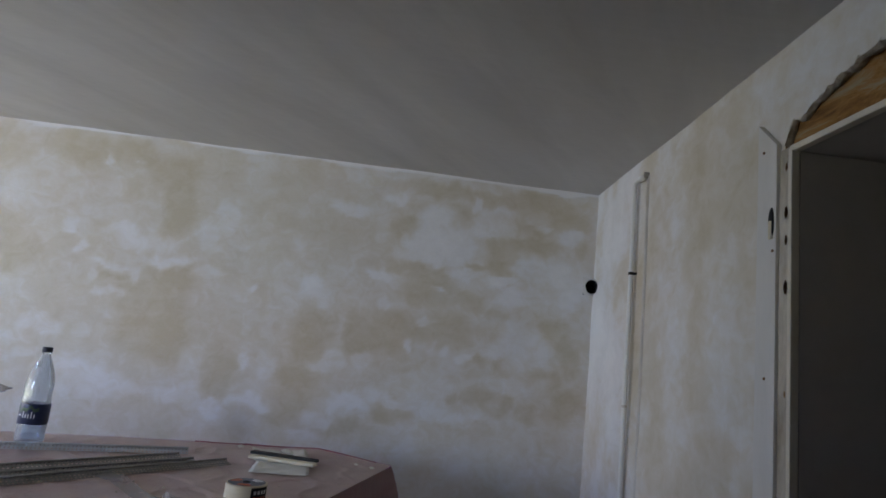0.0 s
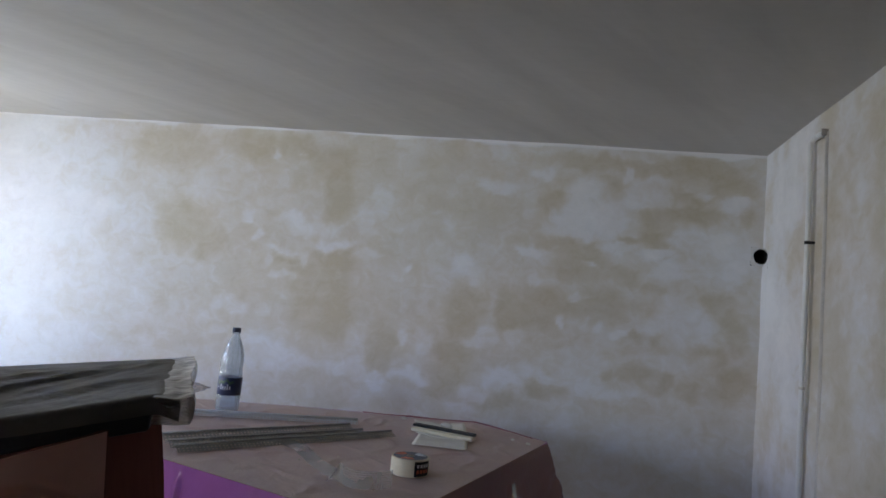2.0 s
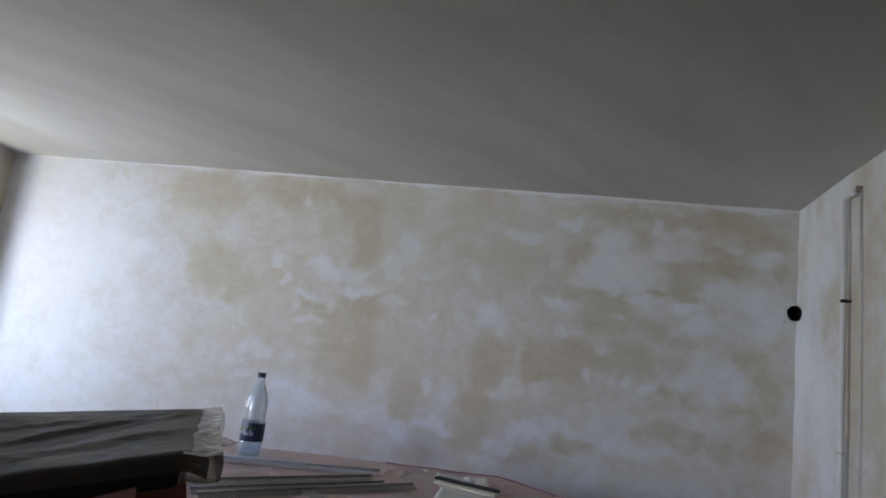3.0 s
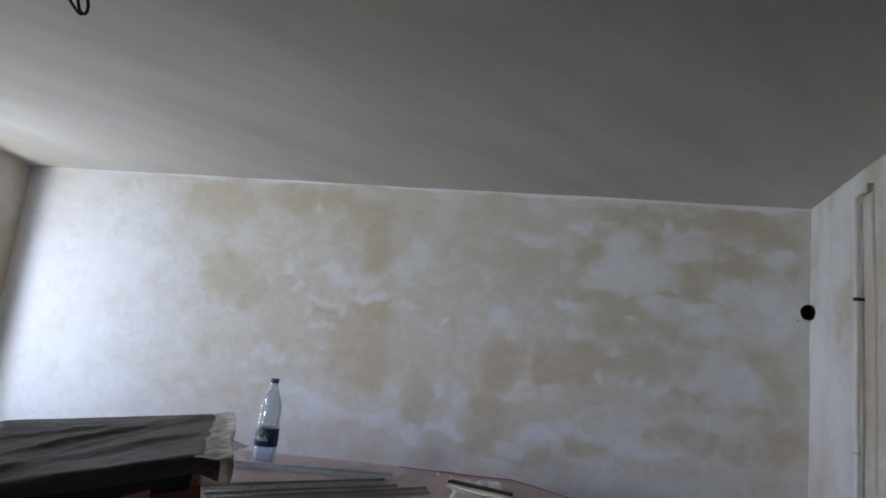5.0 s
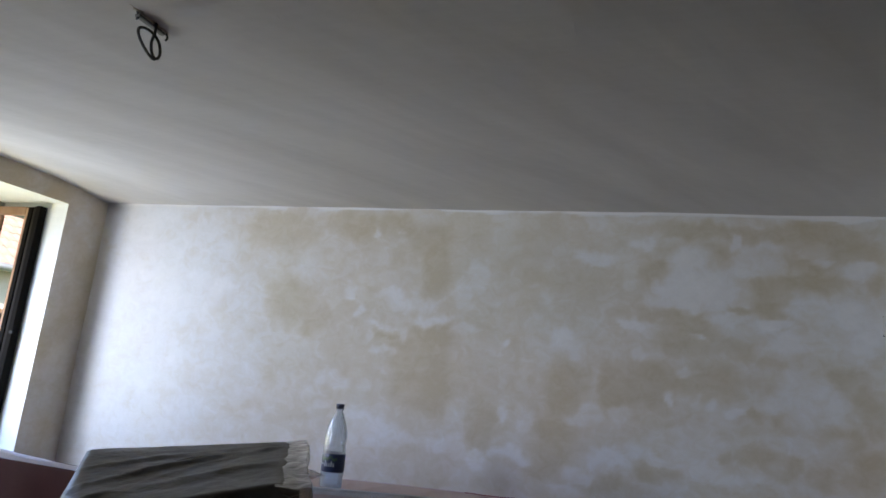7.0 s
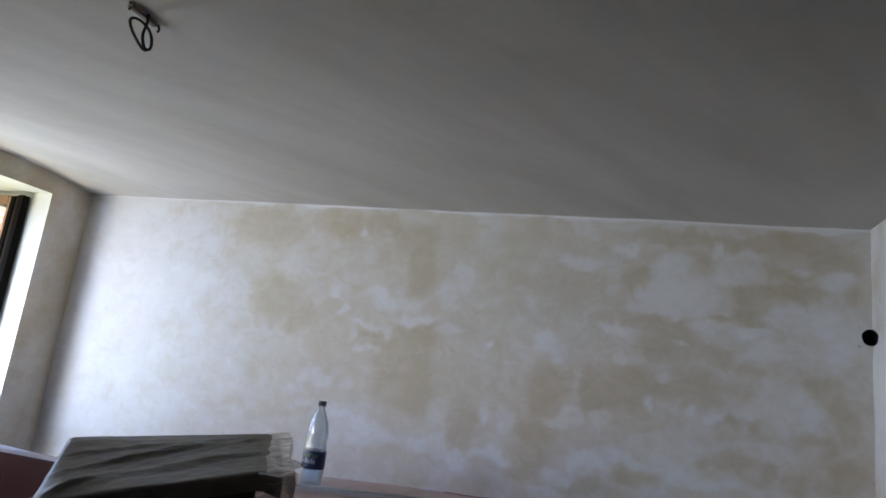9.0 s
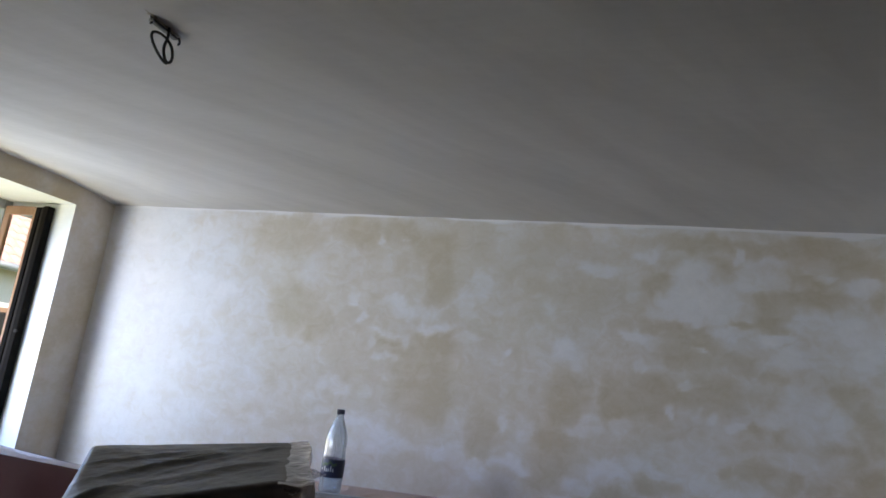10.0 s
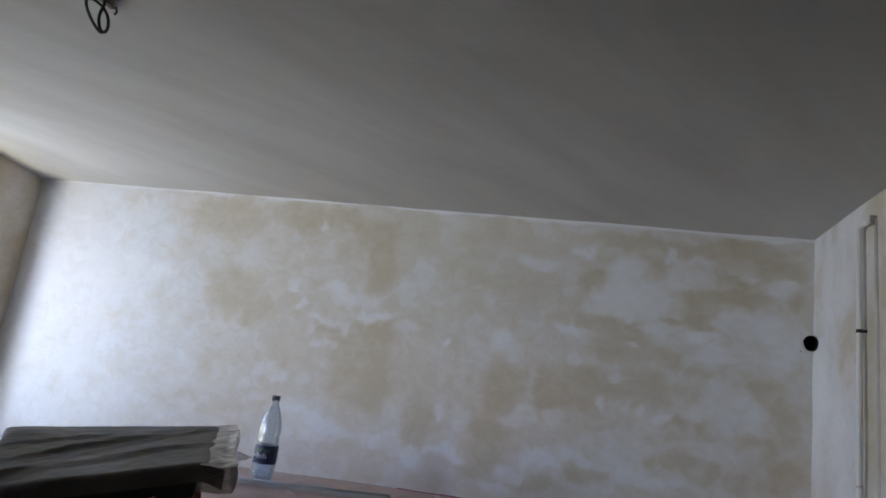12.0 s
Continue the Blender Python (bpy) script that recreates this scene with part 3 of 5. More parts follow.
solid("ceiling_slab", boxed(-3.7, Y_BACK - 0.3, H + 0.12, 3.3, Y_FAR + 0.4, H + 0.25), M["rubble"], "slab above the ceiling", "ceiling", "structure")
bm = grid(60, 60, lambda u, v: (-3.68 + u * 6.8, Y_BACK - 0.2 + v * 5.4, 0.003 * wave(u * 6, v * 5, 0, 3.0)))
solid("floor", bm, M["floor"], "dark dusty floor of the room", "floor", "structure", True)

# hallway beyond the door
solid("hall_wall_end", boxed(1.46, 2.40, 0, 3.2, 2.48, H), M["hall"], "plain grey hall wall beyond the door", "wall", "structure")
solid("hall_wall_side", boxed(3.1, Y_BACK - 0.1, 0, 3.2, 2.40, H), M["hall"], "plain grey hall wall", "wall", "structure")
solid("hall_ceiling", boxed(1.46, Y_BACK - 0.1, 2.10, 3.1, 2.40, 2.14), M["hall"], "dim hall ceiling", "ceiling", "structure")

# hole for a flue by the corner
bm = bmesh.new()
N = 36
sq, ci, deep = [], [], []
for k in range(N):
    a = k * math.tau / N
    c, s = math.cos(a), math.sin(a)
    m = max(abs(c), abs(s))
    jag = 1 + 0.07 * wave(c, s, 0.0, 2.2) + 0.04 * wave(c, s, 3.0, 6.0)
    sq.append(bm.verts.new((HOLE_X + HOLE_BOX * c / m, Y_FAR + 0.0005, HOLE_Z + HOLE_BOX * s / m)))
    ci.append(bm.verts.new((HOLE_X + HOLE_R * c * jag, Y_FAR - 0.003, HOLE_Z + HOLE_R * s * jag * 1.08)))
for k in range(N):
    bm.faces.new((sq[k], sq[(k + 1) % N], ci[(k + 1) % N], ci[k]))
me_ring = mesh_of("hole_rim", bm, M["plaster"], True)
set_filler(me_ring, lambda c: 0.5)
flue = thing("flue_hole", (0, 0, 0), "round dark hole broken through the plaster by the corner", "hole", kind="structure")
rim = new("rim", me_ring)
rim.parent = flue
bm = bmesh.new()
ra = [bm.verts.new((HOLE_X + HOLE_R * 1.03 * math.cos(k * math.tau / N), Y_FAR - 0.002, HOLE_Z + HOLE_R * 1.10 * math.sin(k * math.tau / N))) for k in range(N)]
rb = [bm.verts.new((HOLE_X + HOLE_R * math.cos(k * math.tau / N), Y_FAR + 0.115, HOLE_Z + HOLE_R * math.sin(k * math.tau / N))) for k in range(N)]
for k in range(N):
    bm.faces.new((ra[k], ra[(k + 1) % N], rb[(k + 1) % N], rb[k]))
bm.faces.new(rb)
box(bm, X_RIGHT + 0.022, Y_FAR - 0.10, HOLE_Z - 0.06, X_RIGHT + 0.07, Y_FAR + 0.02, HOLE_Z + 0.06)
part("bore", bm, M["dark"], flue, "black inside of the hole")

lumps = [(HOLE_X + 0.037 * math.cos(a), Y_FAR - 0.004 + 0.003 * math.sin(5 * a), HOLE_Z + 0.040 * math.sin(a)) for a in [1.2 + 0.16 * k for k in range(25)]]
part("plaster_lip", tube(lumps, 0.0042, 6), M["casing"], flue, "pale crumbled plaster lip", True)

# ---- door casing ----
casing = thing("door_frame", (0, 0, 0), "old white-painted door frame with the head casing torn off", "door frame", kind="structure")
bm = bmesh.new()
xw = x_right(1.89)
prof = [(1.934, 0.0), (1.850, 0.0), (1.850, 1.872), (1.934, 1.956)]
fr = [bm.verts.new((xw - 0.016, y, z)) for y, z in prof]
bk = [bm.verts.new((xw + 0.01, y, z)) for y, z in prof]
bm.faces.new(fr)
bm.faces.new(list(reversed(bk)))
for k in range(4):
    bm.faces.new((fr[k], fr[(k + 1) % 4], bk[(k + 1) % 4], bk[k]))
bmesh.ops.bevel(bm, geom=list(bm.edges), offset=0.002, segments=2, affect="EDGES", profile=0.5)
part("casing", bm, M["casing"], casing)
bm = grid(4, 90, lambda u, v: (xw - 0.006 + 0.0025 * wave(u, v * 2, 0, 9.0), 1.806 + 0.0435 * u, v * 1.853))
part("groove", bm, M["scraped"], casing, "scraped white strip beside the casing")
part("stop", boxed(xw - 0.014, 1.791, 0, xw + 0.010, 1.8055, 1.846, bevel=0.003), M["cream"], casing, "cream door stop")
part("jamb", boxed(xw + 0.012, 1.7935, 0, xw + 0.66, 1.83, 1.846), M["hall"], casing, "plain grey deep door lining")
part("head_stop", boxed(xw - 0.012, DOOR_A, 1.836, xw + 0.012, 1.803, 1.853, bevel=0.003), M["cream"], casing, "cream strip under the lintel")
part("far_jamb", boxed(xw - 0.01, DOOR_A - 0.03, 0, xw + 0.66, DOOR_A + 0.01, 1.846), M["hall"], casing)
for z, s in ((1.80, 0.7), (1.677, 1.0), (1.603, 0.8), (1.478, 1.1), (1.21, 0.5)):
    bm = bmesh.new()
    rim_ = [bm.verts.new((xw - 0.0085, 1.819 + 0.007 * s * math.cos(k * math.tau / 14) * (1 + 0.5 * wave(k, z, 0, 1.7)),
                          z + 0.016 * s * math.sin(k * math.tau / 14) * (1 + 0.5 * wave(k, z, 9, 1.7)))) for k in range(14)]
    bm.faces.new(rim_)
    bmesh.ops.solidify(bm, geom=bm.faces[:], thickness=0.003)
    part("scar", bm, M["stain"], casing, "brown wood scar in the bare strip")
for zc, dark in ((1.656, False), (0.875, True)):
    bm = lathe([(0.0001, -0.002), (0.010, -0.002), (0.011, 0.0), (0.009, 0.004), (0.0001, 0.004)], 20)
    bmesh.ops.transform(bm, matrix=pose(xw - 0.0165, 1.868, zc, 0, -90, 0) @ Matrix.Diagonal((4.0, 1.0, 1.0, 1.0)), verts=bm.verts)
    part("hinge_mortise", bm, M["black"], casing, "dark hinge recess", True)
    if not dark:
        part("bare_wood", boxed(xw - 0.0225, 1.862, zc - 0.044, xw - 0.012, 1.875, zc + 0.006, bevel=0.002), M["tape"], casing, "bare wood in the hinge recess")
for y, z in ((1.905, 1.865), (1.89, 1.245), (1.862, 1.58)):
    bm = lathe([(0.0001, -0.001), (0.004, -0.001), (0.004, 0.002), (0.0001, 0.002)], 10)
    bmesh.ops.transform(bm, matrix=pose(xw - 0.0165, y, z, 0, -90, 0), verts=bm.verts)
    part("screw_hole", bm, M["stain"], casing)

# ---- pipes on the right wall ----
pipe = thing("heating_pipe", (0, 0, 0), "white-painted thin pipe loop rising up the plastered wall", "pipe")
xp = x_right(2.9)


def bend(c, r, a0, a1, x, n=8):
    return [(x, c[0] + r * math.cos(radians(a0 + (a1 - a0) * k / n)), c[1] + r * math.sin(radians(a0 + (a1 - a0) * k / n))) for k in range(n + 1)]


XA = xp - 0.022
part("riser", tube([(XA, 2.863, 0.0), (XA, 2.866, 0.6), (XA - 0.003, 2.868, 1.2), (XA, 2.874, 1.7), (XA, 2.882, 2.005)] + bend((2.859, 2.030), 0.024, 15, 90, XA) + [(XA, 2.82, 2.054), (XA + 0.004, 2.792, 2.053)], 0.0106, 12), M["pipe"], pipe, "", True)
XB = xp - 0.004
part("return_pipe", tube([(XB, 2.758, 0.0), (XB, 2.760, 0.8), (XB, 2.768, 1.5), (XB, 2.780, 2.060)], 0.0088, 12), M["pipe_old"], pipe, "plaster-smeared pipe close to the wall", True)
part("elbow", tube([(XA, 2.826, 2.054), (XA + 0.004, 2.790, 2.054)], 0.0128, 12), M["pipe"], pipe, "", True)
part("bracket", boxed(XA - 0.006, 2.774, 2.045, xp + 0.006, 2.780, 2.072, bevel=0.002), M["groove"], pipe, "small dark bracket")
for z in (1.649, 0.576):
    part("pipe_clip", tube([(XA, 2.8665 + (0.007 if z > 1 else 0), z - 0.007), (XA, 2.8665 + (0.007 if z > 1 else 0), z + 0.006)], 0.0122, 12), M["black"], pipe, "black pipe clip", True)
    part("clip_foot", boxed(XA, 2.861, z - 0.005, xp + 0.004, 2.873, z + 0.005, bevel=0.002), M["black"], pipe)
part("pipe_joint", tube([(XA - 0.002, 2.868, 1.09), (XA - 0.002, 2.868, 1.10)], 0.0116, 12), M["pipe_old"], pipe, "", True)


# ---- window ----
def window(name, o, label):
    """A casement whose two sashes stand open, folded back against the reveal."""
    a, b, c, d = o
    w = thing(name, (0, 0, 0), label, "window", kind="structure")
    x0, x1 = X_LEFT - 0.59, X_LEFT - 0.52
    for y0, y1 in ((a + 0.002, a + 0.05), (b - 0.05, b - 0.002)):
        part("frame_stile", boxed(x0, y0, c, x1, y1, d - 0.002, bevel=0.004), M["grey_batten"], w, "grey weathered frame")
    part("frame_head", boxed(x0, a + 0.05, d - 0.06, x1, b - 0.05, d - 0.002, bevel=0.004), M["grey_batten"], w)
    part("frame_sill", boxed(x0, a + 0.05, c + 0.002, x1 + 0.02, b - 0.05, c + 0.06, bevel=0.004), M["grey_batten"], w)
    top, low = d - 0.036, c + 0.07
    for y0, side in ((b - 0.052, 1), (a + 0.012, -1)):
        y1 = y0 + 0.040
        xi = X_LEFT - 0.150                           # the free edge, towards the room
        s = part("sash", boxed(x1 + 0.005, y0 + 0.004, top - 0.055, xi - 0.128, y1 - 0.004, top, bevel=0.004), M["wood"], w, "brown timber sash folded open")
        part("bottom_rail", boxed(x1 + 0.005, y0 + 0.004, low, xi - 0.128, y1 - 0.004, low + 0.07, bevel=0.004), M["wood"], s)
        part("hinge_stile", boxed(x1 + 0.005, y0 + 0.003, low + 0.071, x1 + 0.05, y1 - 0.003, top - 0.056, bevel=0.004), M["wood"], s)
        # the free stile is built up of near-black layers and a brown one
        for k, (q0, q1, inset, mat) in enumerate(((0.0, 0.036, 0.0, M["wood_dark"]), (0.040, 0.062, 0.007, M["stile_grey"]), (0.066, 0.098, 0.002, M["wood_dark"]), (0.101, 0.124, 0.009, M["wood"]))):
            part("stile", boxed(xi - q1, y0 - 0.006 + inset, low, xi - q0, y1 + 0.003, top + 0.004 - 0.004 * k, bevel=0.003), mat, s, "built-up sash edge, mostly near-black")
        pane = part("pane", boxed(x1 + 0.05, y0 + 0.016, low + 0.07, xi - 0.124, y0 + 0.020, top - 0.055), M["glass"], s, "glass pane reflecting the yard")
        pane.visible_shadow = False
        part("catch", boxed(xi - 0.012, y0 - 0.014, 1.245, xi + 0.012, y0 - 0.004, 1.262, bevel=0.002), M["black"], s, "small metal catch")
    return w


M["stile_grey"] = plain("dark_grey_stile", (0.012, 0.010, 0.010), (0.035, 0.03, 0.028), 0.9, 16.0, stretch=(3, 3, 0.2), shine=0.1)
M["glass"] = clear_material("window_glass", (0.97, 0.98, 0.98), 0.85, 0.0, 0.0, 0.0)
window("window_1", OPENINGS[0], "dark timber casement standing open in a deep white reveal")
window("window_2", OPENINGS[1], "dark timber casement standing open in a deep white reveal")

# ---- outside: yard and the house opposite ----
bm = grid(40, 40, lambda u, v: (-400 + u * 800, -400 + v * 800, -0.6 + 0.1 * wave(u * 40, v * 40, 0, 0.7)))
solid("ground", bm, M["grass"], "grass yard outside the windows", "ground", "structure", True)
house = thing("neighbour_house", (-10.0, -3.2, -0.6), "white-rendered house with a red clay tile roof", "house")
part("wall", boxed(-6.0, -5.0, 0, 0.0, 7.0, 3.02), M["render_white"], house)
PITCH = 34.0
bm = bmesh.new()
sl = [(0.35, 2.86), (-3.0, 2.86 + 3.35 * math.tan(radians(PITCH))), (-6.35, 2.86)]
for (xa, za), (xb, zb) in zip(sl, sl[1:]):
    q = [bm.verts.new((x, y, z)) for x, y, z in ((xa, -5.3, za), (xa, 7.3, za), (xb, 7.3, zb), (xb, -5.3, zb))]
    bm.faces.new(q)
roof = part("roof", bm, M["tile"], house)
thicken(roof, 0.10)
part("gutter", tube([(0.43, -5.3, 2.86), (0.43, 7.3, 2.86)], 0.065, 10), M["gutter"], house, "grey gutter", True)
for y in (-2.6, 0.6):
    fr_ = part("window", boxed(-0.04, y, 1.0, 0.05, y + 0.9, 2.2), M["wood"], house)
    part("pane", boxed(0.052, y + 0.08, 1.08, 0.058, y + 0.82, 2.12), M["dark"], fr_, "dark glass pane")

# ---- the table and its sheet ----
RIM = [(0.050, 1.705), (0.440, 2.915), (0.130, 3.170), (-0.620, 3.015), (-1.080, 2.880), (-1.330, 2.450), (-1.200, 2.185)]
MID = Vector((-0.42, 2.45, 0))


def rounded_rim(corners, radius, step):
    """Points round a polygon with its corners rounded off, at even steps, with the side that each belongs to."""
    pts = []
    n = len(corners)
    for k in range(n):
        a, b, c = (Vector((*corners[(k + q) % n], 0)) for q in (-1, 0, 1))
        p, q = b + (a - b).normalized() * radius, b + (c - b).normalized() * radius
        for i in range(7):
            t = i / 6
            pts.append((p * (1 - t) ** 2 + b * 2 * t * (1 - t) + q * t * t, (k - 1) % n if t < 0.5 else k))
    out = []
    for (a, k), (b, m) in zip(pts, pts[1:] + pts[:1]):
        l = (b - a).length
        for i in range(max(1, round(l / step))):
            out.append((a.lerp(b, i / max(1, round(l / step))), m))
    return out


STEP = 0.006
rim_pts = rounded_rim(RIM, 0.022, STEP)
NS = len(rim_pts)
corner_at = min(range(NS), key=lambda i: (rim_pts[i][0] - Vector((*RIM[0], 0))).length)
rim_pts = rim_pts[corner_at:] + rim_pts[:corner_at]      # starts at the front right corner, right side first


def rim_out(i):
    d = rim_pts[(i + 1) % NS][0] - rim_pts[i - 1][0]
    return Vector((d.y, -d.x, 0)).normalized()


def edge_distance(x, y):
    best = 9.0
    for k in range(len(RIM)):
        a, b = Vector((*RIM[k], 0)), Vector((*RIM[(k + 1) % len(RIM)], 0))
        d = (b - a).normalized()
        w = Vector((x, y, 0)) - a
        best = min(best, d.x * w.y - d.y * w.x)
    return best


def top_z(x, y):
    rise = 0.006 * wave(x, y, 0, 4.0) + 0.004 * wave(x, y, 2.0, 11.0)
    ridge = abs(wave(x * 1.3 + y * 0.4, y, 7.0, 5.0))
    flat = max(0.0, min(1.0, edge_distance(x, y) / 0.06))
    return TOP + 0.002 + max(0.0, rise * 0.55) * flat + 0.005 * max(0.0, 0.12 - ridge) / 0.12 * flat


table = thing("table", (0, 0, 0), "wooden table under a dusty pink plastic sheet", "table")
bm = bmesh.new()
inset = [MID + (Vector((*c, 0)) - MID) * 0.97 for c in RIM]
lo = [bm.verts.new((p.x, p.y, TOP - 0.034)) for p in inset]
hi = [bm.verts.new((p.x, p.y, TOP - 0.004)) for p in inset]
bm.faces.new(lo)
bm.faces.new(hi)
for k in range(len(lo)):
    bm.faces.new((lo[k], lo[(k + 1) % len(lo)], hi[(k + 1) % len(lo)], hi[k]))
part("tabletop", bm, M["board"], table)
for x, y in ((-0.02, 1.95), (0.20, 2.80), (-0.90, 2.80), (-1.05, 2.28)):
    bm = bmesh.new()
    bmesh.ops.create_cone(bm, cap_ends=True, segments=12, radius1=0.022, radius2=0.034, depth=TOP - 0.034, matrix=Matrix.Translation((x, y, (TOP - 0.034) / 2)))
    part("leg", bm, M["board"], table)

sheet = thing("plastic_sheet", (0, 0, 0), "thin pink plastic sheet taped over the table, dusty on top", "plastic sheet")
bm = bmesh.new()
NR = 60
rings = []
for r in range(NR + 1):
    f = (r / NR) ** 0.8
    ring = []
    for i in range(NS):
        p = MID.lerp(rim_pts[i][0], f)
        ring.append(bm.verts.new((p.x, p.y, top_z(p.x, p.y))) if r else None)
    rings.append(ring)
mid_v = bm.verts.new((MID.x, MID.y, top_z(MID.x, MID.y)))
for i in range(NS):
    j = (i + 1) % NS
    bm.faces.new((mid_v, rings[1][i], rings[1][j]))
    for r in range(1, NR):
        bm.faces.new((rings[r][i], rings[r + 1][i], rings[r + 1][j], rings[r][j]))
part("sheet_top", bm, M["film_top"], sheet, "dusty beige-pink top of the sheet", True)
LV = (Vector(RIM[1]) - Vector(RIM[0])).length


def skirt(i, w):
    p, k = rim_pts[int(i) % NS]
    q = (i % NS) * STEP
    near = min(q, NS * STEP - q)
    gather = math.exp(-(near / (0.07 if q < LV else 0.15)) ** 2)
    right_side = q < LV
    if right_side:                                  # stretched flat, the hem cut on the slant
        drop = 0.24 + 0.36 * max(0.0, 1 - q / LV) + 0.06 * (1 - abs(2 * q / LV - 1))
        fold = 0.010 * math.sin(q * 13 + 2 * wave(q, w, 0, 3.0)) + 0.010 * wave(q, w * 1.5, 4.0, 6.0)
        swing = 0.05 + 0.05 * (q / LV)
    else:
        blend = max(0.0, min(1.0, (q - LV) / 0.3))
        drop = 0.26 + (0.36 + 0.05 * wave(q, 0, 0, 2.0)) * blend
        fold = 0.014 * math.sin(q * 15 + 3 * wave(q, 0.4 * w, 0, 3.0)) + 0.022 * wave(q, w * 0.6, 4.0, 4.0)
        # sharp upright creases in the film
        fold += 0.010 * max(0.0, 1 - abs(((q + 0.02 * wave(0, w, 3, 3.0)) % 0.23) - 0.115) / 0.012) * (0.5 + 0.5 * w)
        # two deep pleats that start at the table's edge
        for at, size in ((0.646, 0.010), (0.26, 0.006)):
            off = near - at + 0.01 * w
            fold += size * (math.exp(-((off - 0.007) / 0.007) ** 2) - 1.2 * math.exp(-((off + 0.007) / 0.006) ** 2)) * min(1.0, w * 30) / max(0.15, min(1.0, w * 2.2) * (0.4 + 0.6 * w))
        swing = 0.03
    fan = math.atan2(w * drop, near + 0.004)          # pleats fan out from the corner
    reach = math.hypot(near, w * drop)
    steep = max(0.0, min(1.0, (fan - (1.15 if right_side else 0.75)) / 0.25))
    pleat = 0.022 * steep * min(1.0, reach / 0.07) * math.sin(fan * 19 + 0.8 * wave(q, w, 3.0, 5.0))
    out = 0.003 + 0.003 * min(1.0, w / 0.05) + w * (swing + 0.06 * gather) + fold * min(1.0, w * 2.2) * (0.4 + 0.6 * w) + pleat
    # crumpled facets
    hang = w * drop
    c1 = noise.voronoi(Vector((q + 0.3 * hang, hang * 1.3, 0.5)) * 9.0)[0][0]
    c3 = noise.voronoi(Vector((q, hang + 0.2 * q, 7.5)) * 46.0)[0][0]
    c2 = noise.voronoi(Vector((q - 0.4 * hang, hang, 3.5)) * 24.0)[0][0]
    calm = 0.25 if right_side else 1.0
    crumple = calm * (0.015 * (c1 - 0.4) + 0.013 * (c2 - 0.4) + 0.007 * (c3 - 0.4)) * max(0.10, min(1.0, (w - 0.06) * 4)) * (0.45 + 3.2 * max(0.0, wave(q, hang * 2, 33.0, 2.6)))
    v = p + rim_out(int(i) % NS) * (out + crumple)
    v.z = top_z(p.x, p.y) - 0.004 * min(1, w * 40) - w * drop
    return v


NW = 56
SPLIT = round(LV / STEP)
# same film on both skirts; the side's dimmer light is in its colour
for name_, i0, i1, mat_, label_ in (("skirt", SPLIT, NS, M["film"], "purple-pink crumpled front edge of the sheet"), ("side_skirt", 0, SPLIT, M["film_side_shaded"], "dusty side of the sheet with a slanting hem, shade in its brown")):
    bm = bmesh.new()
    vs = [[bm.verts.new(skirt(i % NS, (j / NW) ** 1.2)) for j in range(NW + 1)] for i in range(i0, i1 + 1)]
    for a, c in zip(vs, vs[1:]):
        for j in range(NW):
            bm.faces.new((a[j], c[j], c[j + 1], a[j + 1]))
    part(name_, bm, mat_, sheet, label_, True)


def rolled_edge(q0, q1):
    """The sheet's film pushed up into a loose red fold along the far rim."""
    pts = []
    for i in range(round(q0 / STEP), round(q1 / STEP), 2):
        p = rim_pts[i % NS][0] - rim_out(i % NS) * (0.016 + 0.012 * wave(i * STEP, 2.0, 0.0, 3.0))
        pts.append((p.x, p.y, top_z(p.x, p.y) + 0.001 + 0.008 * max(0.0, 0.1 + wave(i * STEP, 0.0, 5.0, 6.0))))
    return tube(pts, 0.0032, 7)


part("rolled_edge", rolled_edge(LV + 0.06, LV + 0.90), M["film_fold"], sheet, "red-pink fold of film along the far rim", True)


def skirt_patch(q0, q1, w0, w1, lift=0.004):
    return grid(6, 6, lambda a, b: skirt(round((q0 + (q1 - q0) * a) / STEP), w0 + (w1 - w0) * b) + Vector((lift, -lift * 0.4, 0)))


part("sticky_tape", skirt_patch(0.80, 0.83, 0.15, 0.55), M["sticky"], sheet, "strip of clear sticky tape on the sheet")
part("sticky_tape", skirt_patch(0.77, 0.81, 0.60, 0.72), M["sticky"], sheet)
part("sticky_tape", skirt_patch(0.80, 0.82, 0.80, 0.92), M["sticky"], sheet)


# ---- things on the table ----
def settle(x, y):
    """The height of the sheet's top at a place."""
    return top_z(x, y)


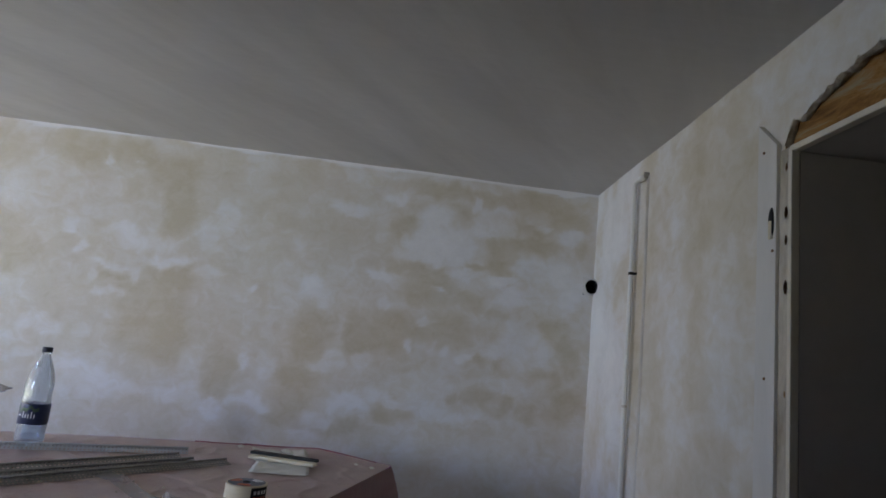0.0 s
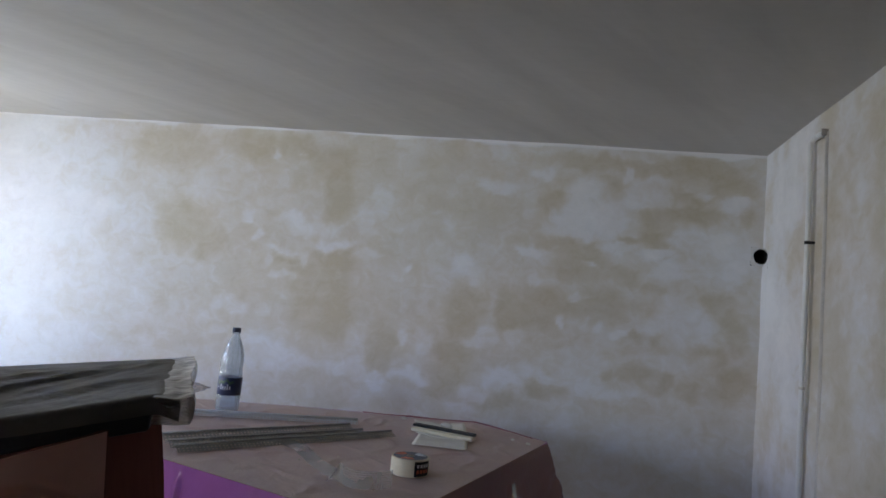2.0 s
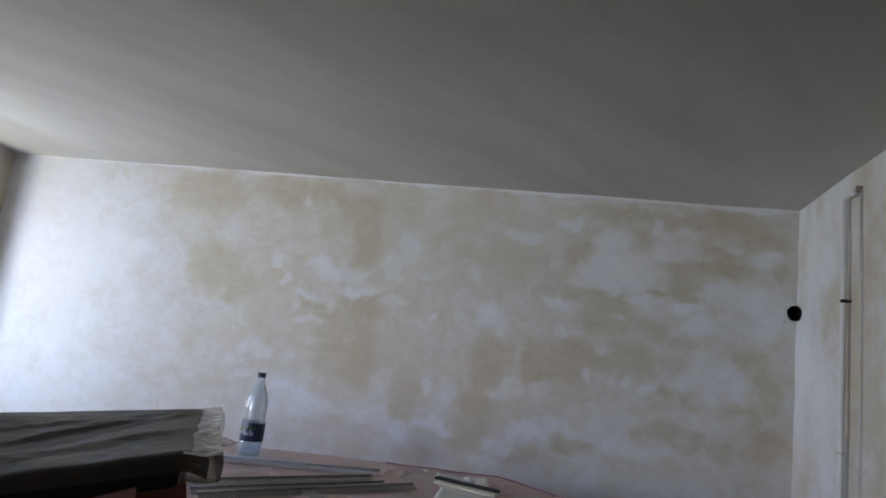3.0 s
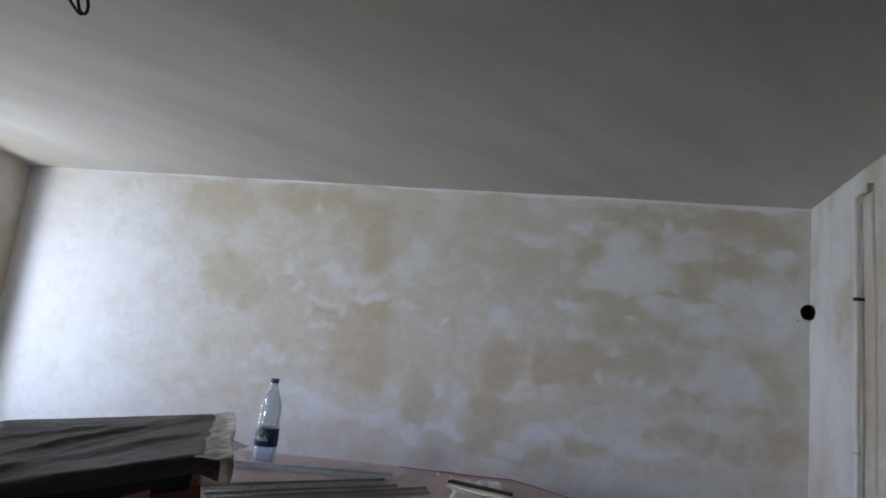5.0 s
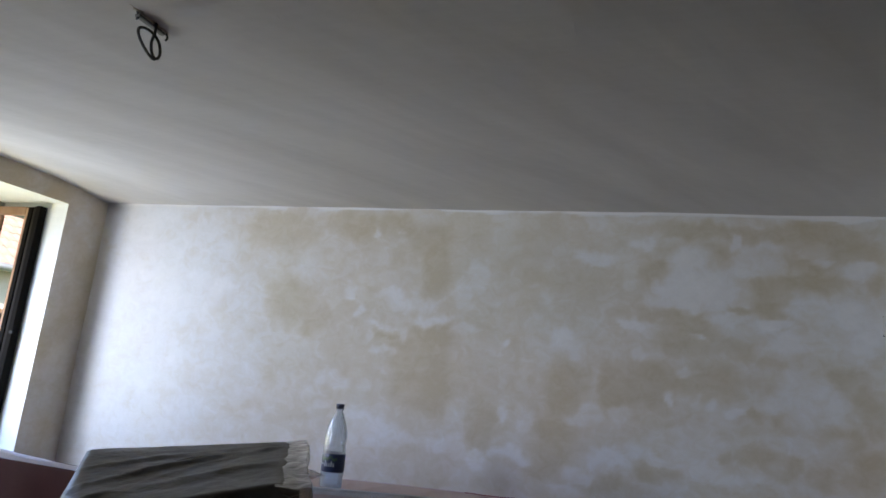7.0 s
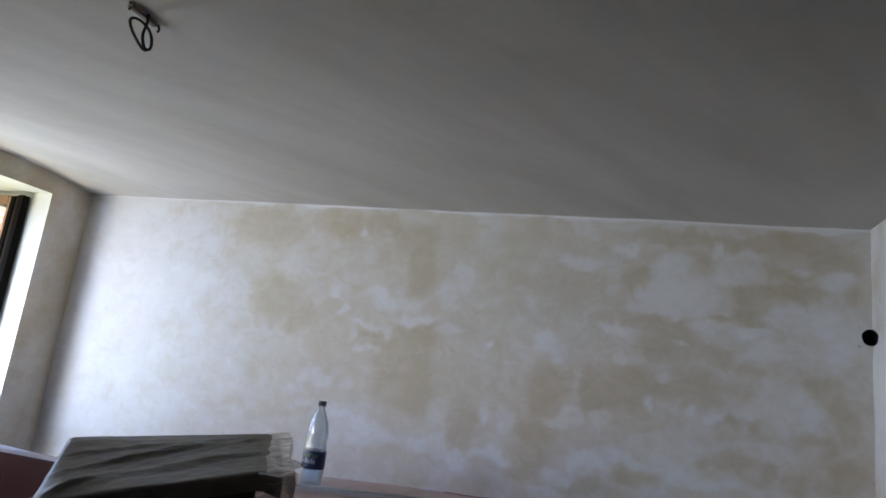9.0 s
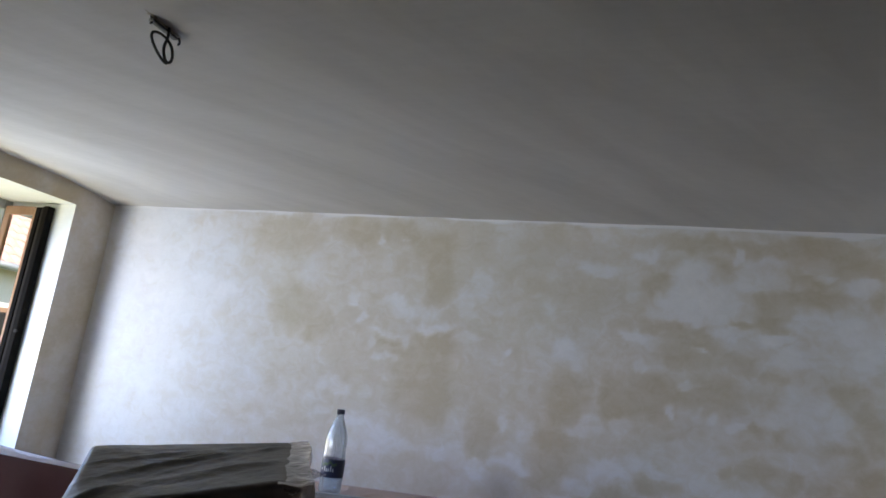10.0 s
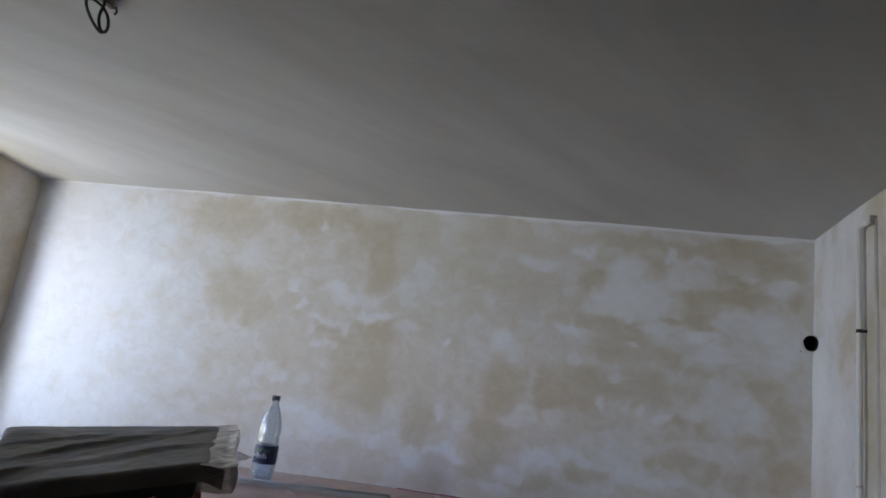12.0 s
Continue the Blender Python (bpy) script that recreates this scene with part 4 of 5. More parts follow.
def bottle(x, y):
    z = settle(x, y) + 0.001
    b = thing("water_bottle", (x, y, z), "clear plastic water bottle, a third full, navy label and cap", "bottle", turn=-20)
    body = [(0.018, 0.004), (0.030, 0.0), (0.040, 0.003), (0.0435, 0.012), (0.0445, 0.030), (0.0425, 0.040), (0.0445, 0.050), (0.0448, 0.058), (0.0440, 0.062), (0.0440, 0.133),
            (0.0448, 0.138), (0.0445, 0.150), (0.0430, 0.160), (0.0445, 0.172), (0.0438, 0.190), (0.0405, 0.212), (0.0340, 0.238), (0.0255, 0.262), (0.0175, 0.280), (0.0138, 0.290),
            (0.0132, 0.2955), (0.0165, 0.297), (0.0165, 0.299), (0.0130, 0.300)]

    def dent(a, h):
        squeeze = 0.10 * math.exp(-((h - 0.165) / 0.03) ** 2) * max(0.0, math.cos(a - 0.4)) ** 3
        return 1 - squeeze - 0.05 * math.exp(-((h - 0.20) / 0.02) ** 2) * max(0.0, math.cos(a + 1.3)) ** 4 + 0.008 * math.sin(5 * a) * (1 if h < 0.05 else 0.4)

    shell = part("shell", lathe(body, 40, dent), M["pet"], b, "clear slightly dented plastic shell", True)
    shell.visible_shadow = False
    wat = part("water", lathe([(0.0001, 0.003), (0.029, 0.003), (0.0405, 0.010), (0.0425, 0.030), (0.0410, 0.040), (0.0425, 0.055), (0.0425, 0.118), (0.0001, 0.118)], 32), M["water"], b, "clear water", True)
    wat.visible_shadow = False
    lab = part("label", lathe([(0.0446, 0.064), (0.0452, 0.066), (0.0452, 0.129), (0.0446, 0.131)], 40), M["label"], b, "navy paper label", True)
    bm = bmesh.new()
    for k in range(20):                                # a hilly green picture at the label's top
        a0, a1 = [(-2.3 + 0.09 * q) for q in (k, k + 1)]
        h0, h1 = [0.119 + 0.008 * math.sin(q * 0.8) * math.sin(q * 0.31 + 0.4) for q in (k, k + 1)]
        q = [bm.verts.new((0.0456 * math.cos(a), 0.0456 * math.sin(a), h)) for a, h in ((a0, h0 - 0.011), (a1, h1 - 0.011), (a1, min(h1, 0.129)), (a0, min(h0, 0.129)))]
        bm.faces.new(q)
    part("picture", bm, M["label_green"], lab)

    def strokes(spec):
        bm = bmesh.new()
        for a0, a1, h0, h1 in spec:
            n = max(1, int((a1 - a0) / 0.08))
            for k in range(n):
                p, q = a0 + (a1 - a0) * k / n, a0 + (a1 - a0) * (k + 1) / n
                bm.faces.new([bm.verts.new((0.0458 * math.cos(a), 0.0458 * math.sin(a), h)) for a, h in ((p, h0), (q, h0), (q, h1), (p, h1))])
        return bm

    bars = [(-1.55 + 0.19 * k, -1.47 + 0.19 * k, 0.085, 0.098 + (0.008 if k in (0, 3) else 0)) for k in range(5)] + [(-1.95, -1.72, 0.091, 0.096)]
    part("print", strokes(bars), M["ink"], lab, "pale printed bars")
    part("cap", lathe([(0.0001, 0.318), (0.0145, 0.318), (0.0158, 0.3165), (0.0160, 0.3015), (0.0150, 0.3005), (0.0001, 0.3005)], 28, lambda a, h: 1 + 0.012 * math.cos(28 * a)), M["cap"], b, "navy screw cap", True)
    return b


bottle(-0.830, 2.712).scale = (1.03, 1.03, 1.036)


def perforated(length, width, thick, pitch=0.012, hole=0.55):
    """A strip with rows of holes, lying along x."""
    bm = bmesh.new()
    n, m = max(1, round(length / pitch)), max(1, round(width / pitch))
    dx, dy = length / n, width / m
    for i in range(n):
        for j in range(m):
            cx, cy = (i + 0.5) * dx, (j + 0.5) * dy
            o = [bm.verts.new((cx + sx * dx / 2, cy + sy * dy / 2, 0)) for sx, sy in ((-1, -1), (1, -1), (1, 1), (-1, 1))]
            h = [bm.verts.new((cx + sx * dx * hole / 2, cy + sy * dy * hole / 2, 0)) for sx, sy in ((0, -1.25), (1.25, 0), (0, 1.25), (-1.25, 0))]
            for k in range(4):
                bm.faces.new((o[k], o[(k + 1) % 4], h[(k + 1) % 4], h[k]))
                bm.faces.new((h[k], o[k], h[k - 1]))
    bmesh.ops.remove_doubles(bm, verts=bm.verts, dist=0.0002)
    bm.faces.ensure_lookup_table()
    return bm


def corner_bead(a, b, width, material, label, lift=0.0, tilt=38, nose=0.0032):
    """An angle bead for plastered corners: two perforated wings and a round nose, lying nose up."""
    a, b = Vector((*a, 0)), Vector((*b, 0))
    length, turn = (b - a).length, math.degrees(math.atan2(b.y - a.y, b.x - a.x))
    z = max(settle(a.x + (b.x - a.x) * k / 6, a.y + (b.y - a.y) * k / 6) for k in range(7)) + 0.002 + lift
    t = thing("corner_bead", (a.x, a.y, z), label, "plaster bead", "plaster beads on the table", turn=turn)
    rise = width * math.sin(radians(tilt))
    for side in (1, -1):
        bm = perforated(length, width, 0.0006)
        bmesh.ops.transform(bm, matrix=pose(0, 0, rise, -tilt * side if side > 0 else 180 + tilt, 0, 0) if side > 0 else Matrix.Translation((0, 0, rise)) @ Matrix.Diagonal((1, -1, 1, 1)) @ pose(0, 0, 0, -tilt, 0, 0), verts=bm.verts)
        part("wing", bm, material, t, "perforated wing")
    part("nose", tube([(0, 0, rise + 0.001), (length / 2, 0, rise + 0.001), (length, 0, rise + 0.001)], nose, 8), material, t, "", True)
    return t


corner_bead((-1.150, 2.455), (-0.310, 2.775), 0.030, M["white_bead"], "long white perforated corner bead lying on the sheet", 0.0, 30, 0.0042)
corner_bead((-0.752, 2.142), (-0.305, 2.648), 0.034, M["zinc"], "grey galvanised corner bead lying on the sheet", 0.0, 28)
corner_bead((-0.690, 2.075), (-0.240, 2.590), 0.034, M["zinc"], "grey galvanised corner bead lying on the sheet", 0.002, 26)
corner_bead((-0.652, 2.050), (-0.145, 2.650), 0.034, M["zinc"], "grey galvanised corner bead lying beside others", 0.0, 24)


def tape_roll(x, y):
    z = settle(x, y) + 0.002
    t = thing("masking_tape", (x, y, z), "roll of cream masking tape with a printed dark label", "tape roll")
    part("roll", lathe([(0.040, 0.0), (0.0545, 0.0), (0.0555, 0.001), (0.0555, 0.047), (0.0545, 0.048), (0.040, 0.048)], 48), M["tape"], t, "", False)
    part("core", lathe([(0.040, 0.048), (0.038, 0.048), (0.038, 0.0), (0.040, 0.0)], 40), M["paper"], t, "grey card core", True)
    bm = bmesh.new()
    for k in range(12):
        q0, q1 = -1.15 + k * 0.085, -1.15 + (k + 1) * 0.085
        bm.faces.new([bm.verts.new((0.0559 * math.cos(a), 0.0559 * math.sin(a), h)) for a, h in ((q0, 0.003), (q1, 0.003), (q1, 0.044), (q0, 0.044))])
    lab = part("label", bm, M["black"], t, "dark printed label on the side", True)
    for hh in (0.012, 0.027):
        bm = bmesh.new()
        for k in range(4):
            q0 = -1.02 + k * 0.2
            bm.faces.new([bm.verts.new((0.0562 * math.cos(a), 0.0562 * math.sin(a), h)) for a, h in ((q0, hh), (q0 + 0.13, hh), (q0 + 0.13, hh + 0.009), (q0, hh + 0.009))])
        part("print", bm, M["orange"] if hh < 0.02 else M["ink"], lab)
    disc = part("disc", lathe([(0.012, 0.0486), (0.050, 0.0486)], 40), M["label"], t, "dark paper disc on top")
    for a0, mat in ((2.2, M["orange"]), (0.3, M["ink"]), (4.2, M["orange"])):
        bm = bmesh.new()
        for k in range(8):
            q0, q1 = a0 + k * 0.12, a0 + (k + 1) * 0.12
            bm.faces.new([bm.verts.new((r * math.cos(a), r * math.sin(a), 0.0490)) for r, a in ((0.022, q0), (0.046, q0), (0.046, q1), (0.022, q1))])
        part("print", bm, mat, disc)
    return t


tape_roll(0.018, 2.165)

# a loose length of fibre mesh tape, its end curling up
strip = thing("mesh_tape", (0, 0, 0), "loose strip of white fibre mesh tape curling on the sheet", "mesh tape")


def ribbon(u, v):
    s = u * 0.62
    x = -0.46 + s * 0.68
    y = 2.33 - s * 0.70 + 0.03 * math.sin(s * 9)
    if u > 0.72:                                       # the end stands up and turns back
        f = (u - 0.72) / 0.28
        x = -0.160 + 0.165 * f
        y = 1.985 - 0.055 * math.sin(f * math.pi)
        lean = min(1.0, f * 6)
        return Vector((x, y - 0.05 * v * (1 - lean), settle(x, y) + 0.003 + (0.045 * v) * lean))
    w = 0.055 * (v - 0.5)
    return Vector((x + w * 0.5, y + w * 0.9, settle(x, y) + 0.004 + 0.008 * abs(math.sin(s * 11)) * (0.5 + v * 0.5)))


part("ribbon", grid(90, 8, ribbon), M["mesh"], strip, "", True)
bm = bmesh.new()
for j in range(9):
    for i in range(64, 90):
        a, b = ribbon(i / 90, j / 8), ribbon((i + 1) / 90, j / 8)
        up = Vector((0, -0.0006, 0.0008))
        bm.faces.new([bm.verts.new(p) for p in (a + up, b + up, b + up * 2 + Vector((0, 0, 0.0006)), a + up * 2 + Vector((0, 0, 0.0006)))])
part("threads", bm, M["mesh"], strip, "white threads of the mesh")


# papers and the filling knife on them
def paper(corners, lift, label, curl=0.006):
    p = [Vector((*c, 0)) for c in corners]

    def at(u, v):
        q = p[0] * (1 - u) * (1 - v) + p[1] * u * (1 - v) + p[2] * u * v + p[3] * (1 - u) * v
        return Vector((q.x, q.y, settle(q.x, q.y) + lift + curl * (abs(u - 0.5) * 2) ** 3 * (1 if v > 0.5 else 0.4) + 0.0015 * wave(q.x, q.y, lift * 50, 12.0)))

    return thicken(solid("paper_sheet", grid(14, 14, at), M["paper"], label, "paper", smooth=True), 0.0008)


paper([(-0.045, 2.530), (0.150, 2.550), (0.135, 2.720), (-0.050, 2.700)], 0.004, "cream paper sheet lying under the filling knife", 0.003)
paper([(-0.060, 2.700), (0.145, 2.690), (0.090, 3.000), (-0.115, 2.960)], 0.007, "cream folded paper on the sheet", 0.010)
knife = thing("filling_knife", (0, 0, 0), "filling knife with black blade and pale wooden grip on papers", "filling knife")
ka, kb = Vector((-0.088, 2.815, 0)), Vector((0.160, 2.735, 0))
kd = (kb - ka).normalized()
kn = Vector((-kd.y, kd.x, 0))
kz = TOP + 0.024


def slab_along(a, b, half, z0, z1, bevel=0.001):
    bm = bmesh.new()
    d = (b - a).normalized()
    n = Vector((-d.y, d.x, 0)) * half
    lo_ = [bm.verts.new((p.x, p.y, z0)) for p in (a - n, b - n, b + n, a + n)]
    hi_ = [bm.verts.new((p.x, p.y, z1)) for p in (a - n, b - n, b + n, a + n)]
    bm.faces.new(lo_)
    bm.faces.new(hi_)
    for k in range(4):
        bm.faces.new((lo_[k], lo_[(k + 1) % 4], hi_[(k + 1) % 4], hi_[k]))
    bmesh.ops.bevel(bm, geom=list(bm.edges), offset=bevel, segments=2, affect="EDGES", profile=0.5)
    return bm


part("blade", slab_along(ka, kb, 0.016, kz - 0.004, kz + 0.006), M["black"], knife, "black blade edge")
part("grip", slab_along(ka + kd * 0.02 - kn * 0.048, kb + kd * 0.012 - kn * 0.040, 0.020, kz - 0.012, kz + 0.000, 0.004), M["tape"], knife, "pale wooden grip")
bm = bmesh.new()
bmesh.ops.create_icosphere(bm, subdivisions=3, radius=0.019)
for v in bm.verts:
    v.co = Vector((v.co.x * 1.3, v.co.y, v.co.z * 0.6)) * (1 + 0.3 * wave(*v.co, 60.0))
solid("filler_lump", bm, M["paper"], "small lump of dried cream filler on the paper", "filler lump", smooth=True, at=pose(0.035, 2.852, kz + 0.004))

random.seed(5)
crumbs = []
for k in range(26):
    p = MID.lerp(rim_pts[random.randrange(NS)][0], random.uniform(0.2, 0.95))
    bm = bmesh.new()
    bmesh.ops.create_icosphere(bm, subdivisions=1, radius=random.uniform(0.0015, 0.005))
    for q in bm.verts:
        q.co = q.co * random.uniform(0.6, 1.2)
    solid("plaster_crumb", bm, M["plaster"] if k % 4 else M["stain"], "small crumb of dry plaster on the sheet", "plaster crumb", at=pose(p.x, p.y, top_z(p.x, p.y) + 0.001))
for x, y, s in ((-0.17, 3.02, 0.014), (0.30, 2.86, 0.008), (0.36, 2.80, 0.010)):
    bm = bmesh.new()
    bmesh.ops.create_icosphere(bm, subdivisions=2, radius=s)
    for v in bm.verts:
        v.co = Vector((v.co.x, v.co.y, v.co.z * 0.5)) * (1 + 0.4 * wave(*v.co, 70.0))
    solid("plaster_crumb", bm, M["paper"], "pale lump of dry plaster on the sheet", "plaster crumb", at=pose(x, y, settle(x, y) + s * 0.35))


# ---- covered furniture in front ----
def covered_block(name, corners, tops, bottom, material, label, category, fold=0.02, flare=0.06, arch=0.0, seed=0.0, side_material=None, top_material=None):
    """Furniture wrapped in film: a sagging top and folded sides down to the floor."""
    side_material = side_material or material
    p = [Vector((*c, z)) for c, z in zip(corners, tops)]
    mid = sum(p, Vector()) / 4
    t = thing(name, (mid.x, mid.y, 0), label, category)

    def top(u, v):
        q = p[0] * (1 - u) * (1 - v) + p[1] * u * (1 - v) + p[2] * u * v + p[3] * (1 - u) * v
        inner = min(1.0, 8 * min(u, 1 - u, v, 1 - v))
        return q + Vector((-mid.x, -mid.y, (0.010 * wave(q.x, q.y, seed, 6.0) - 0.004) * inner))

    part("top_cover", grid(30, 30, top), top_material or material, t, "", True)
    lens = [(p[(k + 1) % 4] - p[k]).length for k in range(4)]
    total = sum(lens)

    def spread(k, f, w):
        if not arch:
            return flare * w
        ease = max(0.0, (f - 0.85) / 0.15) if k == 0 else 1.0 if k == 1 else max(0.0, 1 - f / 0.2) if k == 2 else 0.0
        return flare * w + 0.17 * min(w, 0.32) * ease

    def side(s, w):
        d = s * total
        k = 0
        while k < 3 and d > lens[k]:
            d -= lens[k]
            k += 1
        f = d / lens[k]
        q = p[k].lerp(p[(k + 1) % 4], f)
        e = (p[(k + 1) % 4] - p[k]).normalized()
        out = Vector((e.y, -e.x, 0))
        corner = min(f, 1 - f) * lens[k]
        turn = (q - mid)
        turn.z = 0
        out = out.lerp(turn.normalized(), math.exp(-(corner / 0.04) ** 2)).normalized()
        z = q.z + (bottom - q.z) * w
        ripple = fold * (math.sin(s * total * 30 + 5 * wave(s * total, w * 0.7, seed, 2.5)) * 0.45 + 1.2 * wave(s * total, w * 0.9, seed + 3, 5.0)) * min(1.0, w * 7)
        swag = 0.0
        if arch and k == 0:                            # nested folds, bent down at both ends
            dz, run = q.z - z, (1 - f) * lens[k]
            bow = 0.07 * max(0.0, 1 - f / 0.70) ** 1.3 + 0.06 * max(0.0, (f - 0.84) / 0.16) ** 2
            nest = dz - bow - 0.004 + 0.005 * wave(run * 3, dz * 3, seed, 4.0)
            saw = (nest / 0.024) % 1.0
            rise = saw / 0.7 if saw < 0.7 else (1 - saw) / 0.3
            swag = arch * rise * (0.8 + 0.8 * wave(run, dz, seed, 11.0)) * clamp01(nest / 0.010)
        if arch and k == 0:
            swag += 0.055 * (1 - math.exp(-w / 0.05)) * min(1.0, f / 0.3, (1 - f) / 0.16)
        q = q + out * (0.003 + spread(k, f, w) + ripple + swag)
        return Vector((q.x - mid.x, q.y - mid.y, z))

    ns, nw = 320, 90
    bounds = [round(sum(lens[:k]) / total * ns) for k in range(5)]
    for k in range(4):
        bm = bmesh.new()
        vs_ = [[bm.verts.new(side(i % ns / ns, (j / nw) ** 2.2)) for j in range(nw + 1)] for i in range(bounds[k], bounds[k + 1] + 1)]
        for r, s in zip(vs_, vs_[1:]):
            for j in range(nw):
                bm.faces.new((r[j], s[j], s[j + 1], r[j + 1]))
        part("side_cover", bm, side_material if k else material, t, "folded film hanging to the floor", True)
    return t


# one film in two tones: lit front, shade painted on top and other sides
covered_block("covered_stack", [(-0.43, 0.69), (-0.066, 0.885), (-0.265, 1.290), (-0.58, 1.09)], [0.965, 1.104, 1.102, 0.985], 0.0, M["film_lit"],
              "stacked furniture wrapped in red-pink plastic film", "covered furniture", 0.006, 0.015, 0.012, 2.0, M["film_shaded"], M["film_shaded"])
# the cabinet's bright top and dark sides are light and shade in colour
covered_block("covered_cabinet", [(-2.60, 1.74), (-1.10, 1.77), (-1.12, 1.81), (-2.62, 1.98)], [0.90, 0.90, 0.90, 0.90], 0.0, M["film_unlit"],
              "low cabinet wrapped in red-pink plastic film", "covered furniture", 0.018, 0.04, 0.0, 7.0, None, M["film_sheen"])

# ---- the flat package on the stack ----
FL, FR, BR, BL = Vector((-0.250, 0.845, 1.080)), Vector((-0.030, 0.900, 1.137)), Vector((-0.205, 1.215, 1.134)), Vector((-0.470, 1.100, 1.098))
THICK = 0.032
package = thing("flat_package", (0, 0, 0), "flat black package in grey film and clear bag on the stack", "package")


def quad_at(u, v):
    return FL * (1 - u) * (1 - v) + FR * u * (1 - v) + BR * u * v + BL * (1 - u) * v


bm = bmesh.new()
hi = [bm.verts.new(q - Vector((0, 0, 0.003))) for q in (FL, FR, BR, BL)]
lo = [bm.verts.new(q - Vector((0, 0, THICK))) for q in (FL, FR, BR, BL)]
bm.faces.new(hi)
bm.faces.new(lo)
for k in range(4):
    bm.faces.new((hi[k], hi[(k + 1) % 4], lo[(k + 1) % 4], lo[k]))
bmesh.ops.bevel(bm, geom=list(bm.edges), offset=0.004, segments=3, affect="EDGES", profile=0.5)
part("slab", bm, M["slab"], package, "matt black body", True)


def wrap_at(u, v):
    """The film over the slab: u, v run past 0 and 1 and fold down there."""
    a, b = -0.04 + u * 1.15, -0.05 + v * 1.11
    cu, cv = min(max(a, 0), 1), min(max(b, 0), 1)
    q = quad_at(cu, cv)
    over_u, over_v = a - cu, b - cv
    rightward, back = (FR - FL).normalized(), (BL - FL).normalized()
    q = q + rightward * (0.004 * (1 if over_u > 0 else -1 if over_u < 0 else 0) + 0.20 * max(0.0, over_u) * (1 + 0.35 * wave(0.0, cv, 3.0, 4.0))) + back * (0.005 * (1 if over_v > 0 else -1 if over_v < 0 else 0))
    sag = 0.36 * max(0.0, -over_v) + 0.15 * max(0.0, over_v) + 0.25 * max(0.0, -over_u) + 0.10 * max(0.0, over_u)
    ridge = 0.0
    for c, s, w_, h_ in ((0.30, 0.52, 0.035, 0.0060), (0.62, 0.30, 0.030, 0.0045), (0.08, 0.34, 0.05, 0.0050), (0.02, 0.80, 0.03, 0.0035)):
        ridge += h_ * math.exp(-((cv - c - s * cu) / w_) ** 2) * (0.6 + 0.6 * wave(cu, cv, c, 3.0))
    bulge = 0.004 * max(0.0, wave(cu, cv, 1.0, 4.0)) + 0.0015 * wave(cu, cv, 6.0, 14.0)
    edge = min(1.0, 10 * min(cu, 1 - cu, cv, 1 - cv) + 0.3)
    q.z += 0.0035 + (ridge + bulge) * edge - sag
    return q


part("wrap", grid(70, 80, wrap_at), M["wrap"], package, "creased grey film over the top", True)
bm = bmesh.new()
tear = [bm.verts.new(wrap_at((u + 0.04) / 1.15, (v + 0.05) / 1.11) + Vector((0, 0, 0.0012))) for u, v in ((0.46, 0.62), (0.60, 0.68), (0.735, 0.70), (0.66, 0.64), (0.55, 0.60))]
bm.faces.new(tear)
part("tear", bm, M["paper_brown"], package, "brownish tear in the film")


def bag_at(u, v):
    """The bag's empty end beyond the package: u runs over the top, down the sealed edge and back below; v along the right edge."""
    base = FR.lerp(BR, -0.035 + 1.05 * v)
    outw = (FR - FL).normalized()
    reach = 0.037 + 0.003 * math.sin(v * 9 + 1)
    tall = THICK * 0.80
    if u < 0.42:
        f, z = u / 0.42, 0.003
    elif u < 0.74:
        f, z = 1.0 + 0.05 * math.sin((u - 0.42) / 0.32 * math.pi), 0.003 - tall * (u - 0.42) / 0.32
    else:
        f, z = 1.0 - (u - 0.74) / 0.26, 0.003 - tall - 0.003 * (1 - (u - 0.74) / 0.26)
    free = min(1.0, f * 1.6)
    c1 = noise.voronoi(Vector((u * 2.6, v * 5.0, 0.3)))[0][0]
    c2 = noise.voronoi(Vector((u * 6.0 + v, v * 11.0, 4.3)))[0][0]
    crush = (0.005 * (c1 - 0.75) + 0.002 * (c2 - 0.6)) * free
    q = base + outw * (f * reach + 0.6 * crush) + Vector((0, 0, z + crush - 0.004 * f * (1 - v)))
    return q


part("clear_bag", grid(48, 56, bag_at), M["bag"], package, "crumpled clear bag end", True)


def flap_at(u, v):
    """The bag's pulled-out corner: a pointed ear of film standing on edge."""
    outw = (FR - FL).normalized()
    root = FR.lerp(BR, 0.30 + 0.10 * v) + outw * 0.034 + Vector((0, 0, -0.002 - 0.022 * v))
    tip = FR.lerp(BR, 0.36) + outw * 0.058 + Vector((0, 0, -0.017))
    return root.lerp(tip, u) + Vector((0, 0.004 * wave(u * 2, v * 4, 2.0, 2.0), 0.002 * wave(u * 2, v * 4, 7.0, 2.0)))


def bag_front(u, w):
    """The gathered side of the bag towards the room."""
    heart = FR + (FR - FL).normalized() * 0.014 + Vector((0, 0, -0.012))
    return bag_at(u, 0.0).lerp(heart, w) + (FL - BL).normalized() * (0.006 * math.sin(w * 3.1) + 0.004 * wave(u * 4, w * 2, 5.0, 2.0))


part("bag_front", grid(40, 8, bag_front), M["bag"], package, "gathered side of the clear bag", True)
part("bag_corner", grid(14, 12, flap_at), M["bag"], package, "pointed ear of the clear bag", True)

